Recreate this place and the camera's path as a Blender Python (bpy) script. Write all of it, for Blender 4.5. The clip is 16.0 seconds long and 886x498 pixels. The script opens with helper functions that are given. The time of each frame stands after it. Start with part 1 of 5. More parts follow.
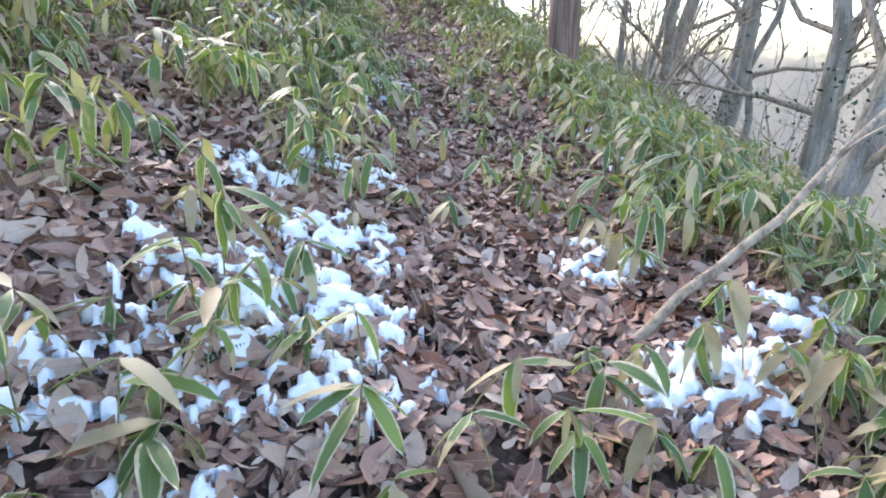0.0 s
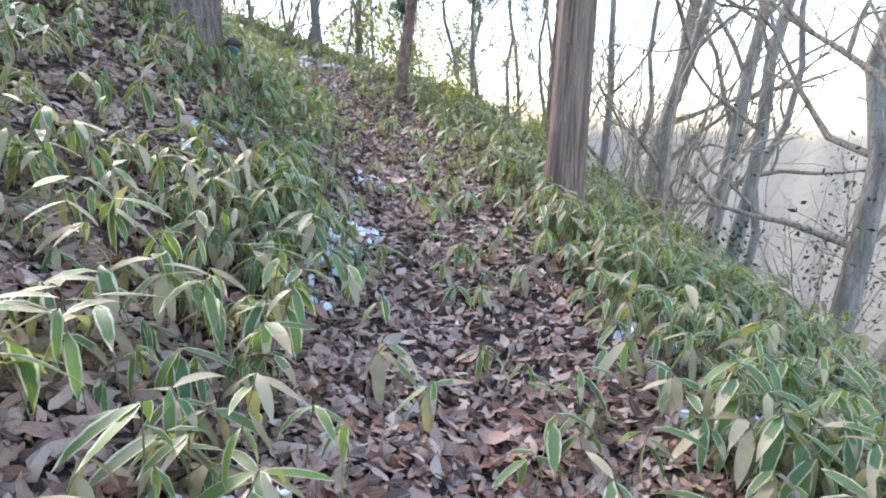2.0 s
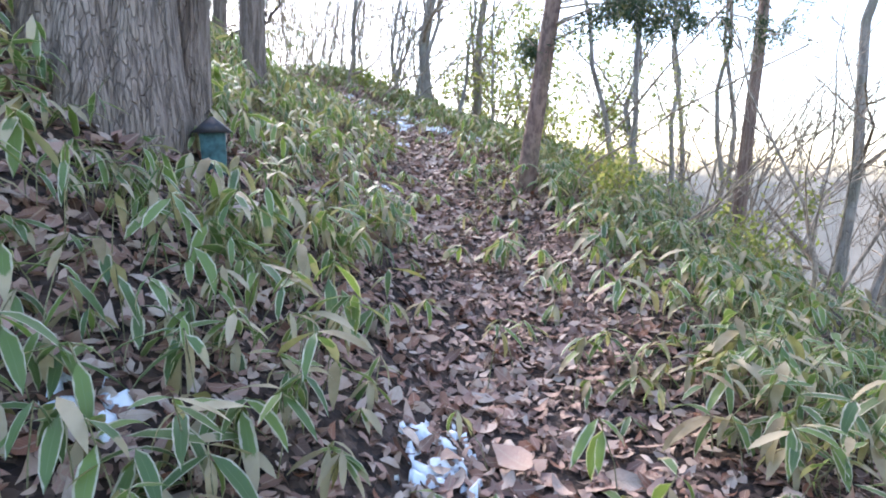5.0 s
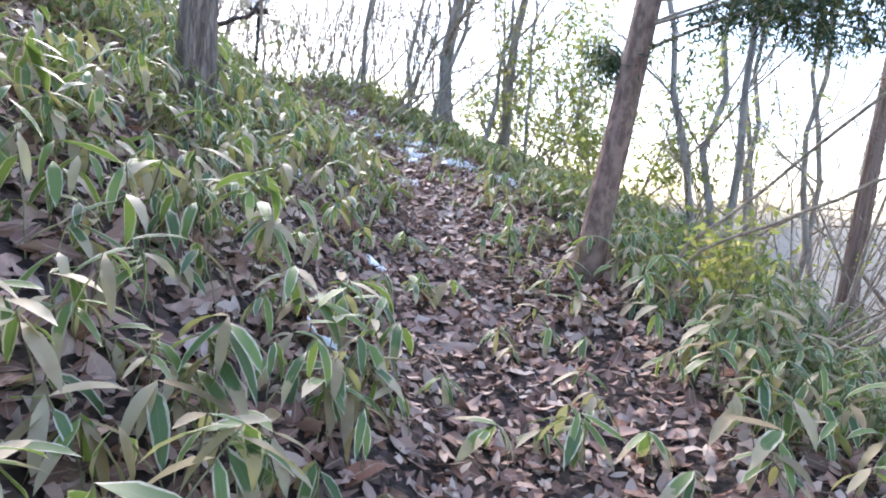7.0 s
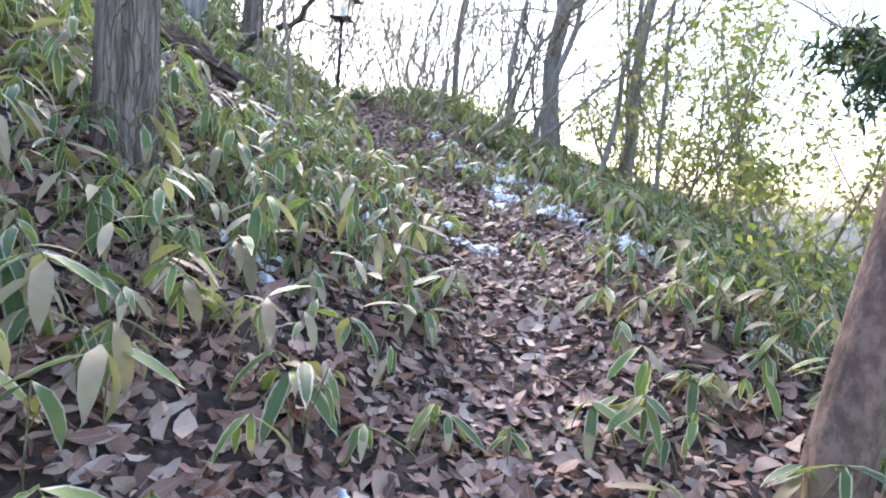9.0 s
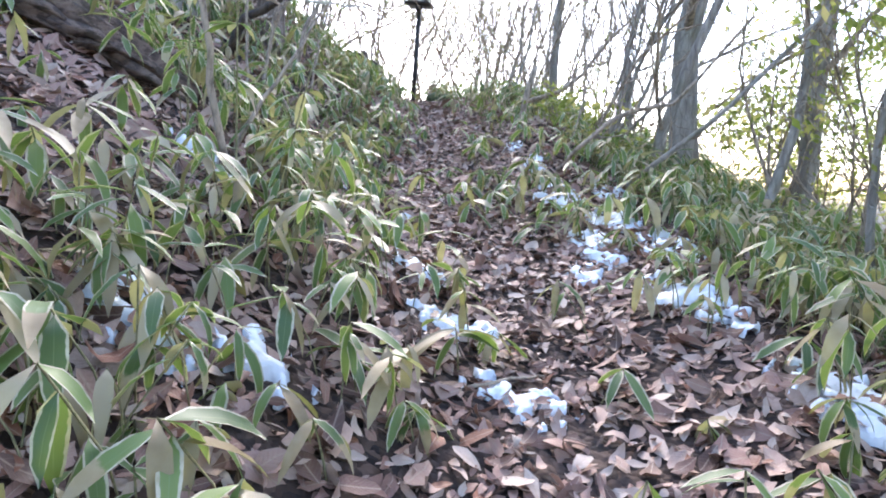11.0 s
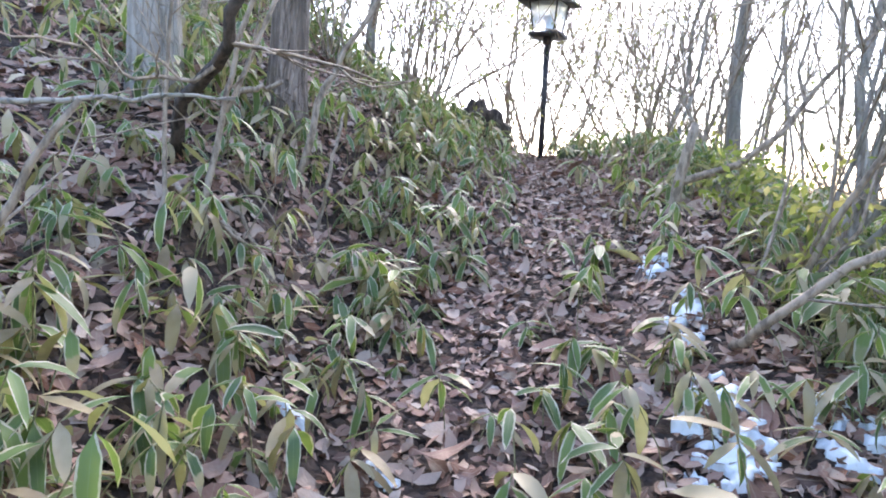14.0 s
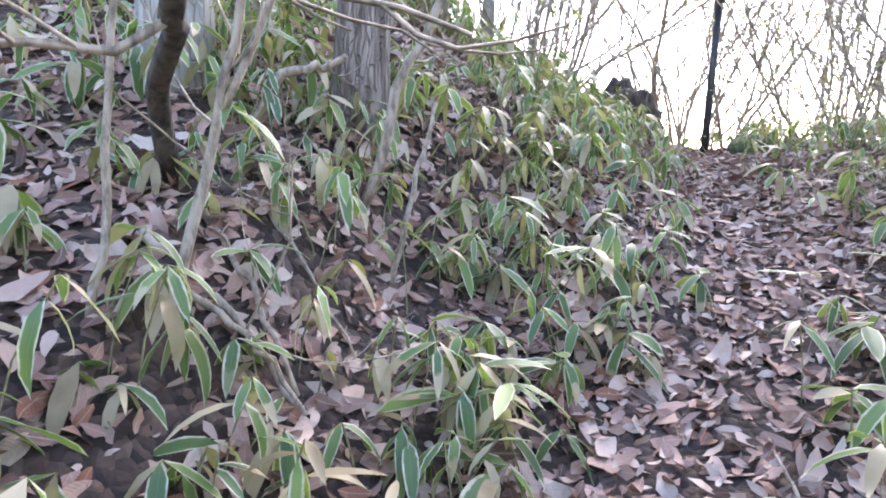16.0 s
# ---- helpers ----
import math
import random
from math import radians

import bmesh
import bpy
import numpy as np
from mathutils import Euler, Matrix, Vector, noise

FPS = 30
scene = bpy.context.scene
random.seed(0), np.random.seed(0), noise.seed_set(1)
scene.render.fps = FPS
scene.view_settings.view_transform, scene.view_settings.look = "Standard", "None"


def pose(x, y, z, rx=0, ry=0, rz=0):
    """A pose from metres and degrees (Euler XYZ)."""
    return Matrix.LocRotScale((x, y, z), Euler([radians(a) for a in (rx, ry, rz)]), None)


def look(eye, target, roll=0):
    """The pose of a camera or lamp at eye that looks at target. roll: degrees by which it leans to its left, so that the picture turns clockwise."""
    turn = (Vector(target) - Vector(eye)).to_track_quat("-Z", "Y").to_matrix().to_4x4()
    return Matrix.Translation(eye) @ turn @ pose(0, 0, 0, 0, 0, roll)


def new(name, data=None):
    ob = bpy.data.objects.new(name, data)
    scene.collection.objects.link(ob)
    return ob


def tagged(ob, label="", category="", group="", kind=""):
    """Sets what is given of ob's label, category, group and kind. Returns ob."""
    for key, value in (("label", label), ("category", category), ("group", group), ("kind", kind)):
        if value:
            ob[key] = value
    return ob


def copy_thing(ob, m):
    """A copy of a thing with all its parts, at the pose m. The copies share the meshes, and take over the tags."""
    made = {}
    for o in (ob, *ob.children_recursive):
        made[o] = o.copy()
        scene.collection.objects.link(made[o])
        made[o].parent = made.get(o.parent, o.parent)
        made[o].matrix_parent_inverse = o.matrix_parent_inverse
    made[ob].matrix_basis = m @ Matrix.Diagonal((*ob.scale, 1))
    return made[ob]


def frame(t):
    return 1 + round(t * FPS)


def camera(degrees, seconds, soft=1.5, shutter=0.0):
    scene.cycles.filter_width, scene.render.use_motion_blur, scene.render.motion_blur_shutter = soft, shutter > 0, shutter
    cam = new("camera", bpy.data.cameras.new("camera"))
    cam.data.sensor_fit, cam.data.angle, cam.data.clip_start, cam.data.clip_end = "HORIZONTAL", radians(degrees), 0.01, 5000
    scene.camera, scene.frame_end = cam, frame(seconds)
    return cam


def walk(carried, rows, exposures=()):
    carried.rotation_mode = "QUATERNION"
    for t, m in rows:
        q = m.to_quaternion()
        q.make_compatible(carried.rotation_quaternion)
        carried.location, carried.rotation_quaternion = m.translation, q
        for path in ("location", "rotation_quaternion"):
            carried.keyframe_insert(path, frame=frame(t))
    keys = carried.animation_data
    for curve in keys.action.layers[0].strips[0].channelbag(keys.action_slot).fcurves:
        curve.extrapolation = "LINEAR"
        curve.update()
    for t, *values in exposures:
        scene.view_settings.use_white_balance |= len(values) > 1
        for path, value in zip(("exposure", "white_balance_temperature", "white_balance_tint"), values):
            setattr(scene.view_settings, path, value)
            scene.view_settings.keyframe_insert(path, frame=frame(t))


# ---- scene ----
cam = camera(71.5, 16.0, 1.9)
EXPOSURE = 2.45
PATH = [
    (0.0, (-0.382, 0.300, 1.560), (-0.260, 2.206, 0.967), 1.15),
    (0.5, (-0.363, 0.715, 1.682), (-0.166, 2.622, 1.112), 1.72),
    (1.0, (-0.263, 1.007, 1.792), (0.004, 2.911, 1.244), 1.58),
    (1.5, (-0.243, 1.342, 1.944), (0.046, 3.251, 1.419), 1.90),
    (2.0, (-0.378, 1.772, 2.025), (-0.142, 3.718, 1.629), 2.39),
    (2.5, (-0.373, 2.354, 2.093), (-0.184, 4.320, 1.779), 2.17),
    (3.0, (-0.322, 2.836, 2.244), (-0.222, 4.813, 1.960), 1.45),
    (3.5, (-0.230, 3.429, 2.303), (-0.272, 5.409, 2.022), 1.26),
    (4.0, (-0.069, 3.952, 2.417), (-0.153, 5.929, 2.126), 0.84),
    (4.5, (-0.122, 4.438, 2.495), (-0.257, 6.412, 2.204), 1.36),
    (4.7, (-0.173, 4.675, 2.535), (-0.329, 6.648, 2.245), 1.50),
    (6.8, (-0.473, 6.822, 2.710), (-0.655, 8.802, 2.492), 6.00),
    (7.0, (-0.497, 7.060, 2.812), (-0.699, 9.038, 2.590), 5.82),
    (7.5, (-0.470, 7.611, 2.937), (-0.699, 9.586, 2.712), 5.64),
    (8.0, (-0.548, 8.082, 3.015), (-0.878, 10.042, 2.792), 5.63),
    (8.5, (-0.573, 8.575, 3.085), (-1.015, 10.513, 2.862), 5.58),
    (8.7, (-0.579, 8.735, 3.145), (-1.072, 10.659, 2.914), 5.38),
    (10.8, (-0.914, 10.906, 3.442), (-1.801, 12.678, 3.164), 4.67),
    (11.0, (-0.923, 11.097, 3.474), (-1.845, 12.851, 3.199), 4.49),
    (11.5, (-1.062, 11.512, 3.617), (-2.140, 13.175, 3.349), 3.80),
    (12.0, (-1.289, 11.994, 3.727), (-2.513, 13.551, 3.447), 3.45),
    (12.5, (-1.346, 12.375, 3.865), (-2.601, 13.909, 3.599), 3.09),
    (13.0, (-1.480, 12.608, 3.929), (-2.771, 14.115, 3.678), 3.18),
    (13.5, (-1.563, 12.946, 3.983), (-2.899, 14.416, 3.750), 3.03),
    (14.0, (-1.566, 13.185, 4.076), (-2.954, 14.607, 3.848), 2.53),
    (14.5, (-1.755, 13.339, 3.997), (-3.266, 14.628, 3.759), 2.84),
    (15.0, (-2.064, 13.693, 4.051), (-3.644, 14.888, 3.778), 2.54),
    (15.5, (-2.252, 13.995, 4.174), (-3.836, 15.184, 3.895), 2.20),
    (16.0, (-2.520, 14.020, 4.223), (-4.148, 15.143, 3.925), 2.48),
]
walk(cam, [(t, look(eye, target, roll)) for t, eye, target, roll in PATH], [(0, EXPOSURE - .16, 6460, 12), (1.5, EXPOSURE - .1, 6440, 12), (4.5, EXPOSURE - .02, 6280, 15), (8.5, EXPOSURE, 6120, 16), (12.5, EXPOSURE + .22, 6180, 15), (14.5, EXPOSURE + .28, 6200, 16), (15.5, EXPOSURE + .62, 6220, 18), (16, EXPOSURE + .68, 6220, 18)])

# ---- sky, sun ----
world = bpy.data.worlds.new("sky")
scene.world = world
world.use_nodes = True
wn, wl = world.node_tree.nodes, world.node_tree.links
sky = wn.new("ShaderNodeTexSky")
sky.sky_type, sky.sun_disc = "NISHITA", False
sky.sun_elevation, sky.sun_rotation = radians(36), radians(-32)
sky.air_density, sky.dust_density, sky.ozone_density = 1.0, 1.2, 1.0
wl.new(sky.outputs[0], wn["Background"].inputs[0])
wn["Background"].inputs[1].default_value = 0.15

sun = new("sun", bpy.data.lights.new("sun", "SUN"))
sun.data.energy, sun.data.angle, sun.data.color = 1.0, radians(18), (1.0, 0.93, 0.84)
sun.matrix_world = look((0, 0, 0), (math.sin(radians(32)) * math.cos(radians(36)), -math.cos(radians(32)) * math.cos(radians(36)), -math.sin(radians(36))))


# ---- materials ----
class Nodes:
    """A short way to write node materials."""

    def __init__(self, name, rough=0.8):
        self.mat = bpy.data.materials.new(name)
        self.mat.use_nodes = True
        self.tree = self.mat.node_tree
        self.bsdf = self.tree.nodes["Principled BSDF"]
        self.bsdf.inputs["Roughness"].default_value = rough

    def node(self, kind, **values):
        n = self.tree.nodes.new(kind)
        for key, value in values.items():
            n.inputs[key].default_value = value
        return n

    def link(self, a, b):
        self.tree.links.new(a, b)

    def coord(self, which="Object"):
        return self.tree.nodes.new("ShaderNodeTexCoord").outputs[which]

    def noise(self, scale, detail=4.0, rough=0.55, vector=None, stretch=None):
        n = self.node("ShaderNodeTexNoise", Scale=scale, Detail=detail, Roughness=rough)
        src = vector if vector is not None else self.coord()
        if stretch:
            m = self.node("ShaderNodeMapping")
            m.inputs["Scale"].default_value = stretch
            self.link(src, m.inputs["Vector"])
            src = m.outputs[0]
        self.link(src, n.inputs["Vector"])
        return n.outputs["Fac"]

    def ramp(self, fac, *stops):
        n = self.tree.nodes.new("ShaderNodeValToRGB")
        while len(n.color_ramp.elements) < len(stops):
            n.color_ramp.elements.new(0.5)
        for e, (at, rgb) in zip(n.color_ramp.elements, stops):
            e.position, e.color = at, (*rgb, 1)
        self.link(fac, n.inputs[0])
        return n.outputs[0]

    def mix(self, fac, a, b, how="MIX"):
        n = self.tree.nodes.new("ShaderNodeMix")
        n.data_type, n.blend_type = "RGBA", how
        for value, sock in ((fac, n.inputs[0]), (a, n.inputs[6]), (b, n.inputs[7])):
            if isinstance(value, (int, float)):
                sock.default_value = value
            elif isinstance(value, tuple):
                sock.default_value = (*value, 1)
            else:
                self.link(value, sock)
        return n.outputs[2]

    def math(self, how, a, b=0.0, c=0.0):
        n = self.tree.nodes.new("ShaderNodeMath")
        n.operation = how
        for value, sock in zip((a, b, c), n.inputs):
            if isinstance(value, (int, float)):
                sock.default_value = value
            else:
                self.link(value, sock)
        return n.outputs[0]

    def smooth(self, v, lo, hi):
        n = self.tree.nodes.new("ShaderNodeMapRange")
        n.interpolation_type = "SMOOTHSTEP"
        n.inputs["From Min"].default_value, n.inputs["From Max"].default_value = lo, hi
        self.link(v, n.inputs["Value"])
        return n.outputs[0]

    def bump(self, height, strength, distance):
        n = self.node("ShaderNodeBump", Strength=strength, Distance=distance)
        self.link(height, n.inputs["Height"])
        self.link(n.outputs[0], self.bsdf.inputs["Normal"])

    def chance(self, of_object):
        if of_object:
            return self.tree.nodes.new("ShaderNodeObjectInfo").outputs["Random"]
        return self.tree.nodes.new("ShaderNodeNewGeometry").outputs["Random Per Island"]

    def done(self, colour):
        self.link(colour, self.bsdf.inputs["Base Color"])
        return self.mat


def soil_material():
    n = Nodes("humus_soil", 0.95)
    a, b = n.noise(3, 5), n.noise(45, 5, 0.65)
    flake = n.node("ShaderNodeTexVoronoi", Scale=34.0, Randomness=1.0)
    warp = n.tree.nodes.new("ShaderNodeVectorMath")
    warp.operation = "MULTIPLY_ADD"
    fine = n.node("ShaderNodeTexNoise", Scale=14.0, Detail=3.0)
    n.link(n.coord(), fine.inputs["Vector"])
    n.link(fine.outputs["Color"], warp.inputs[0])
    warp.inputs[1].default_value = (0.05, 0.05, 0.05)
    n.link(n.coord(), warp.inputs[2])
    n.link(warp.outputs[0], flake.inputs["Vector"])
    cell = n.node("ShaderNodeSeparateColor")
    n.link(flake.outputs["Color"], cell.inputs[0])
    c = n.ramp(cell.outputs[0], (0.0, (0.012, 0.008, 0.006)), (0.35, (0.04, 0.022, 0.015)), (0.65, (0.085, 0.05, 0.035)), (0.9, (0.15, 0.095, 0.068)))
    c = n.mix(n.math("MULTIPLY", b, 0.6), c, (0.03, 0.02, 0.016))
    c = n.mix(n.math("MULTIPLY", n.smooth(a, 0.4, 0.7), 0.4), c, (0.06, 0.04, 0.03))
    n.bump(n.math("SUBTRACT", n.math("MULTIPLY", cell.outputs[1], 0.8), n.math("MULTIPLY", flake.outputs["Distance"], 1.5)), 0.8, 0.012)
    return n.done(c)


def litter_material():
    n = Nodes("dead_leaves", 0.62)
    r = n.chance(False)
    uv = n.node("ShaderNodeSeparateXYZ")
    n.link(n.coord("UV"), uv.inputs[0])
    side = n.math("ABSOLUTE", n.math("SUBTRACT", n.math("MULTIPLY", uv.outputs[0], 2.0), 1.0))
    veins = n.math("SINE", n.math("MULTIPLY", n.math("SUBTRACT", uv.outputs[1], n.math("MULTIPLY", side, 0.22)), 62.0))
    base = n.ramp(r, (0.0, (0.06, 0.03, 0.02)), (0.12, (0.15, 0.072, 0.048)), (0.28, (0.29, 0.148, 0.105)), (0.48, (0.40, 0.235, 0.178)),
                  (0.64, (0.49, 0.325, 0.245)), (0.82, (0.58, 0.455, 0.365)), (0.96, (0.24, 0.085, 0.04)))
    c = n.mix(n.math("MULTIPLY", n.noise(60, 5, 0.7), 0.42), base, (0.12, 0.066, 0.046))
    c = n.mix(n.smooth(n.noise(14, 2), 0.6, 0.85), c, (0.40, 0.325, 0.25))
    c = n.mix(n.math("MULTIPLY", n.smooth(side, 0.12, 0.02), 0.5), c, (0.40, 0.295, 0.21))
    c = n.mix(n.math("MULTIPLY", n.smooth(veins, 0.75, 1.0), 0.1), c, (0.42, 0.32, 0.23))
    n.bump(n.math("ADD", n.math("MULTIPLY", veins, 0.08), n.noise(90, 4)), 0.6, 0.004)
    return n.done(c)


def bamboo_leaf_material(name, of_object, dry_share=0.22):
    """Striped dwarf bamboo: green blade, dried pale margin, some blades dried right through."""
    n = Nodes(name, 0.5)
    r = n.chance(of_object)
    uv = n.node("ShaderNodeSeparateXYZ")
    n.link(n.coord("UV"), uv.inputs[0])
    side = n.math("ABSOLUTE", n.math("SUBTRACT", n.math("MULTIPLY", uv.outputs[0], 2.0), 1.0))
    wob = n.noise(55, 3)
    green = n.ramp(n.math("FRACT", n.math("MULTIPLY", r, 7.3)), (0.0, (0.045, 0.092, 0.032)), (0.45, (0.08, 0.14, 0.042)), (0.75, (0.13, 0.195, 0.052)),
                   (0.93, (0.17, 0.24, 0.05)))
    ribs = n.math("SINE", n.math("MULTIPLY", uv.outputs[0], 95.0))
    green = n.mix(n.math("MULTIPLY_ADD", ribs, 0.03, 0.08), green, (0.16, 0.23, 0.12))
    green = n.mix(n.math("MULTIPLY", n.smooth(side, 0.06, 0.0), 0.45), green, (0.22, 0.29, 0.12))
    pale = n.ramp(n.noise(38, 4), (0.3, (0.40, 0.34, 0.21)), (0.55, (0.56, 0.51, 0.36)), (0.75, (0.64, 0.60, 0.46)))
    tan = n.ramp(n.math("MULTIPLY_ADD", n.noise(24, 4), 0.6, n.math("MULTIPLY", r, 0.8)), (0.2, (0.23, 0.155, 0.08)), (0.5, (0.36, 0.27, 0.155)), (0.8, (0.47, 0.375, 0.235)))
    edge = n.math("ADD", side, n.math("MULTIPLY", n.math("SUBTRACT", wob, 0.5), 0.35))
    edge = n.math("ADD", edge, n.math("MULTIPLY", n.smooth(uv.outputs[1], 0.80, 1.02), 0.42))
    wide = n.math("MULTIPLY", n.math("FRACT", n.math("MULTIPLY", r, 13.7)), 0.16)
    margin = n.smooth(n.math("ADD", edge, wide), 0.80, 0.88)
    c = n.mix(margin, green, pale)
    tip_dry = n.math("MULTIPLY", n.smooth(n.math("FRACT", n.math("MULTIPLY", r, 29.1)), 0.72, 0.76), n.smooth(n.math("ADD", uv.outputs[1], n.math("MULTIPLY", wob, 0.3)), 0.66, 0.74))
    c = n.mix(tip_dry, c, tan)
    dry = n.math("LESS_THAN", n.math("FRACT", n.math("MULTIPLY", r, 3.77)), dry_share)
    c = n.mix(dry, c, tan)
    n.bump(ribs, 0.1, 0.001)
    n.bsdf.inputs["Specular IOR Level"].default_value = 0.55
    n.bsdf.inputs["Sheen Weight"].default_value = 0.0
    thin = n.node("ShaderNodeBsdfTranslucent")
    n.link(n.mix(0.5, c, (0.30, 0.42, 0.06), "MIX"), thin.inputs["Color"])
    both = n.node("ShaderNodeMixShader", Fac=0.36)
    n.link(n.bsdf.outputs[0], both.inputs[1])
    n.link(thin.outputs[0], both.inputs[2])
    n.link(both.outputs[0], n.tree.nodes["Material Output"].inputs["Surface"])
    return n.done(c)


def bark_material(name, dark, light, moss=0.0, stretch=(9, 9, 0.9), rough_size=4.0, depth=0.02, low=0.35, crack=None):
    n = Nodes(name, 0.88)
    ridge = n.noise(rough_size, 6, 0.65, stretch=stretch)
    fine = n.noise(40, 4, 0.6)
    c = n.ramp(ridge, (0.37, tuple(v * low for v in dark)), (0.455, dark), (0.55, light), (0.8, tuple(min(1, v * 1.2) for v in light)))
    c = n.mix(n.math("MULTIPLY", fine, 0.35), c, dark)
    c = n.mix(n.math("MULTIPLY", n.noise(26, 5, 0.7, stretch=(1.6, 1.6, 0.12)), 0.4), c, tuple(v * 0.8 for v in light))
    cracks = 1.0
    if crack:
        m = n.node("ShaderNodeMapping")
        m.inputs["Scale"].default_value = crack
        w = n.tree.nodes.new("ShaderNodeVectorMath")
        w.operation = "MULTIPLY_ADD"
        wn_ = n.node("ShaderNodeTexNoise", Scale=6.0, Detail=3.0)
        n.link(n.coord(), wn_.inputs["Vector"])
        n.link(wn_.outputs["Color"], w.inputs[0])
        w.inputs[1].default_value = (0.05, 0.05, 0.12)
        n.link(n.coord(), w.inputs[2])
        n.link(w.outputs[0], m.inputs["Vector"])
        vo = n.node("ShaderNodeTexVoronoi", Scale=1.0)
        vo.feature = "DISTANCE_TO_EDGE"
        n.link(m.outputs[0], vo.inputs["Vector"])
        cracks = n.smooth(vo.outputs["Distance"], 0.0, 0.09)
        c = n.mix(n.math("MULTIPLY_ADD", cracks, 0.22, 0.78), tuple(v * 0.35 for v in dark), c)
    if moss:
        c = n.mix(n.math("MULTIPLY", n.smooth(n.noise(3.5, 5), 0.45, 0.68), moss), c, (0.085, 0.11, 0.045))
    n.bump(n.math("ADD", n.math("MULTIPLY", cracks, 0.7), n.math("ADD", ridge, n.math("MULTIPLY", fine, 0.25))), 1.0, depth)
    return n.done(c)


def plain_leaf_material(name, stops, glow=0.35, rough=0.5):
    n = Nodes(name, rough)
    c = n.ramp(n.chance(False), *stops)
    c = n.mix(n.math("MULTIPLY", n.noise(30, 3), 0.4), c, tuple(v * 0.6 for v in stops[0][1]))
    thin = n.node("ShaderNodeBsdfTranslucent")
    n.link(c, thin.inputs["Color"])
    both = n.node("ShaderNodeMixShader", Fac=glow)
    n.link(n.bsdf.outputs[0], both.inputs[1])
    n.link(thin.outputs[0], both.inputs[2])
    n.link(both.outputs[0], n.tree.nodes["Material Output"].inputs["Surface"])
    return n.done(c)


def snow_material():
    n = Nodes("old_snow", 0.55)
    c = n.mix(n.noise(9, 4), (0.72, 0.76, 0.80), (0.88, 0.90, 0.92))
    c = n.mix(n.math("MULTIPLY", n.smooth(n.noise(60, 4), 0.62, 0.74), 0.35), c, (0.45, 0.42, 0.40))
    n.bump(n.noise(70, 5, 0.6), 0.5, 0.01)
    n.bsdf.inputs["Subsurface Weight"].default_value = 0.0
    return n.done(c)


def metal_material():
    n = Nodes("dark_painted_iron", 0.5)
    n.bsdf.inputs["Metallic"].default_value = 0.35
    c = n.mix(n.smooth(n.noise(22, 5), 0.5, 0.72), (0.035, 0.032, 0.034), (0.10, 0.07, 0.055))
    n.bump(n.noise(120, 3), 0.3, 0.002)
    return n.done(c)


def glass_material():
    n = Nodes("frosted_lamp_glass", 0.35)
    n.bsdf.inputs["Transmission Weight"].default_value = 0.9
    n.bsdf.inputs["IOR"].default_value = 1.1
    return n.done(n.mix(n.noise(12), (0.85, 0.87, 0.9), (0.95, 0.96, 0.97)))


SOIL, LITTER, SNOW = soil_material(), litter_material(), snow_material()
BLADE, BLADES = bamboo_leaf_material("bamboo_blade", True), bamboo_leaf_material("bamboo_blades", False, 0.3)
DRY_BLADE = bamboo_leaf_material("dried_bamboo_blade", True, 0.9)
CULM = bark_material("bamboo_culm", (0.16, 0.15, 0.07), (0.30, 0.26, 0.14), 0, (4, 4, 12), 3.0, 0.002)
CEDAR = bark_material("cedar_bark", (0.17, 0.105, 0.08), (0.34, 0.235, 0.185), 0.0, (10, 10, 0.42), 2.6, 0.015, 0.6, (85, 85, 1.5))
SLIM = bark_material("slim_cedar_bark", (0.15, 0.09, 0.07), (0.28, 0.18, 0.14), 0.2, (3.5, 3.5, 1.6), 7.0, 0.014, 0.55)
OLD_CEDAR = bark_material("old_cedar_bark", (0.15, 0.11, 0.085), (0.34, 0.265, 0.215), 0.08, (9, 9, 1.1), 2.8, 0.025, 0.6, (58, 58, 4.5))
GREY = bark_material("grey_bark", (0.25, 0.215, 0.18), (0.40, 0.36, 0.315), 0.3, (4, 4, 0.8), 3.0, 0.01, 0.75, (26, 26, 6.0))
TWIG = bark_material("twig_bark", (0.22, 0.165, 0.118), (0.40, 0.315, 0.235), 0.1, (5, 5, 2), 6.0, 0.003)
RED_ROT = bark_material("reddish_rotten_wood", (0.07, 0.042, 0.032), (0.22, 0.145, 0.105), 0.1, (1.5, 6, 6), 4.0, 0.03)
DARK = bark_material("rotten_bark", (0.035, 0.025, 0.02), (0.11, 0.08, 0.062), 0.12, (6, 6, 1.5), 4.0, 0.03)
MOSS = bark_material("mossy_stone", (0.05, 0.06, 0.03), (0.14, 0.15, 0.07), 0.9, (3, 3, 3), 5.0, 0.01)
SPRAY = plain_leaf_material("cedar_needles", ((0.0, (0.018, 0.045, 0.018)), (0.5, (0.035, 0.075, 0.025)), (0.85, (0.07, 0.10, 0.03)), (0.97, (0.22, 0.20, 0.04))), 0.25)
SHRUB = plain_leaf_material("shrub_leaves", ((0.0, (0.17, 0.22, 0.045)), (0.4, (0.30, 0.34, 0.08)), (0.75, (0.46, 0.45, 0.13)), (0.95, (0.56, 0.47, 0.19))), 0.75)
HOLLY = plain_leaf_material("evergreen_leaves", ((0.0, (0.015, 0.035, 0.015)), (0.6, (0.03, 0.06, 0.025)), (0.95, (0.06, 0.10, 0.035))), 0.25, 0.35)
IRON, GLASS = metal_material(), glass_material()


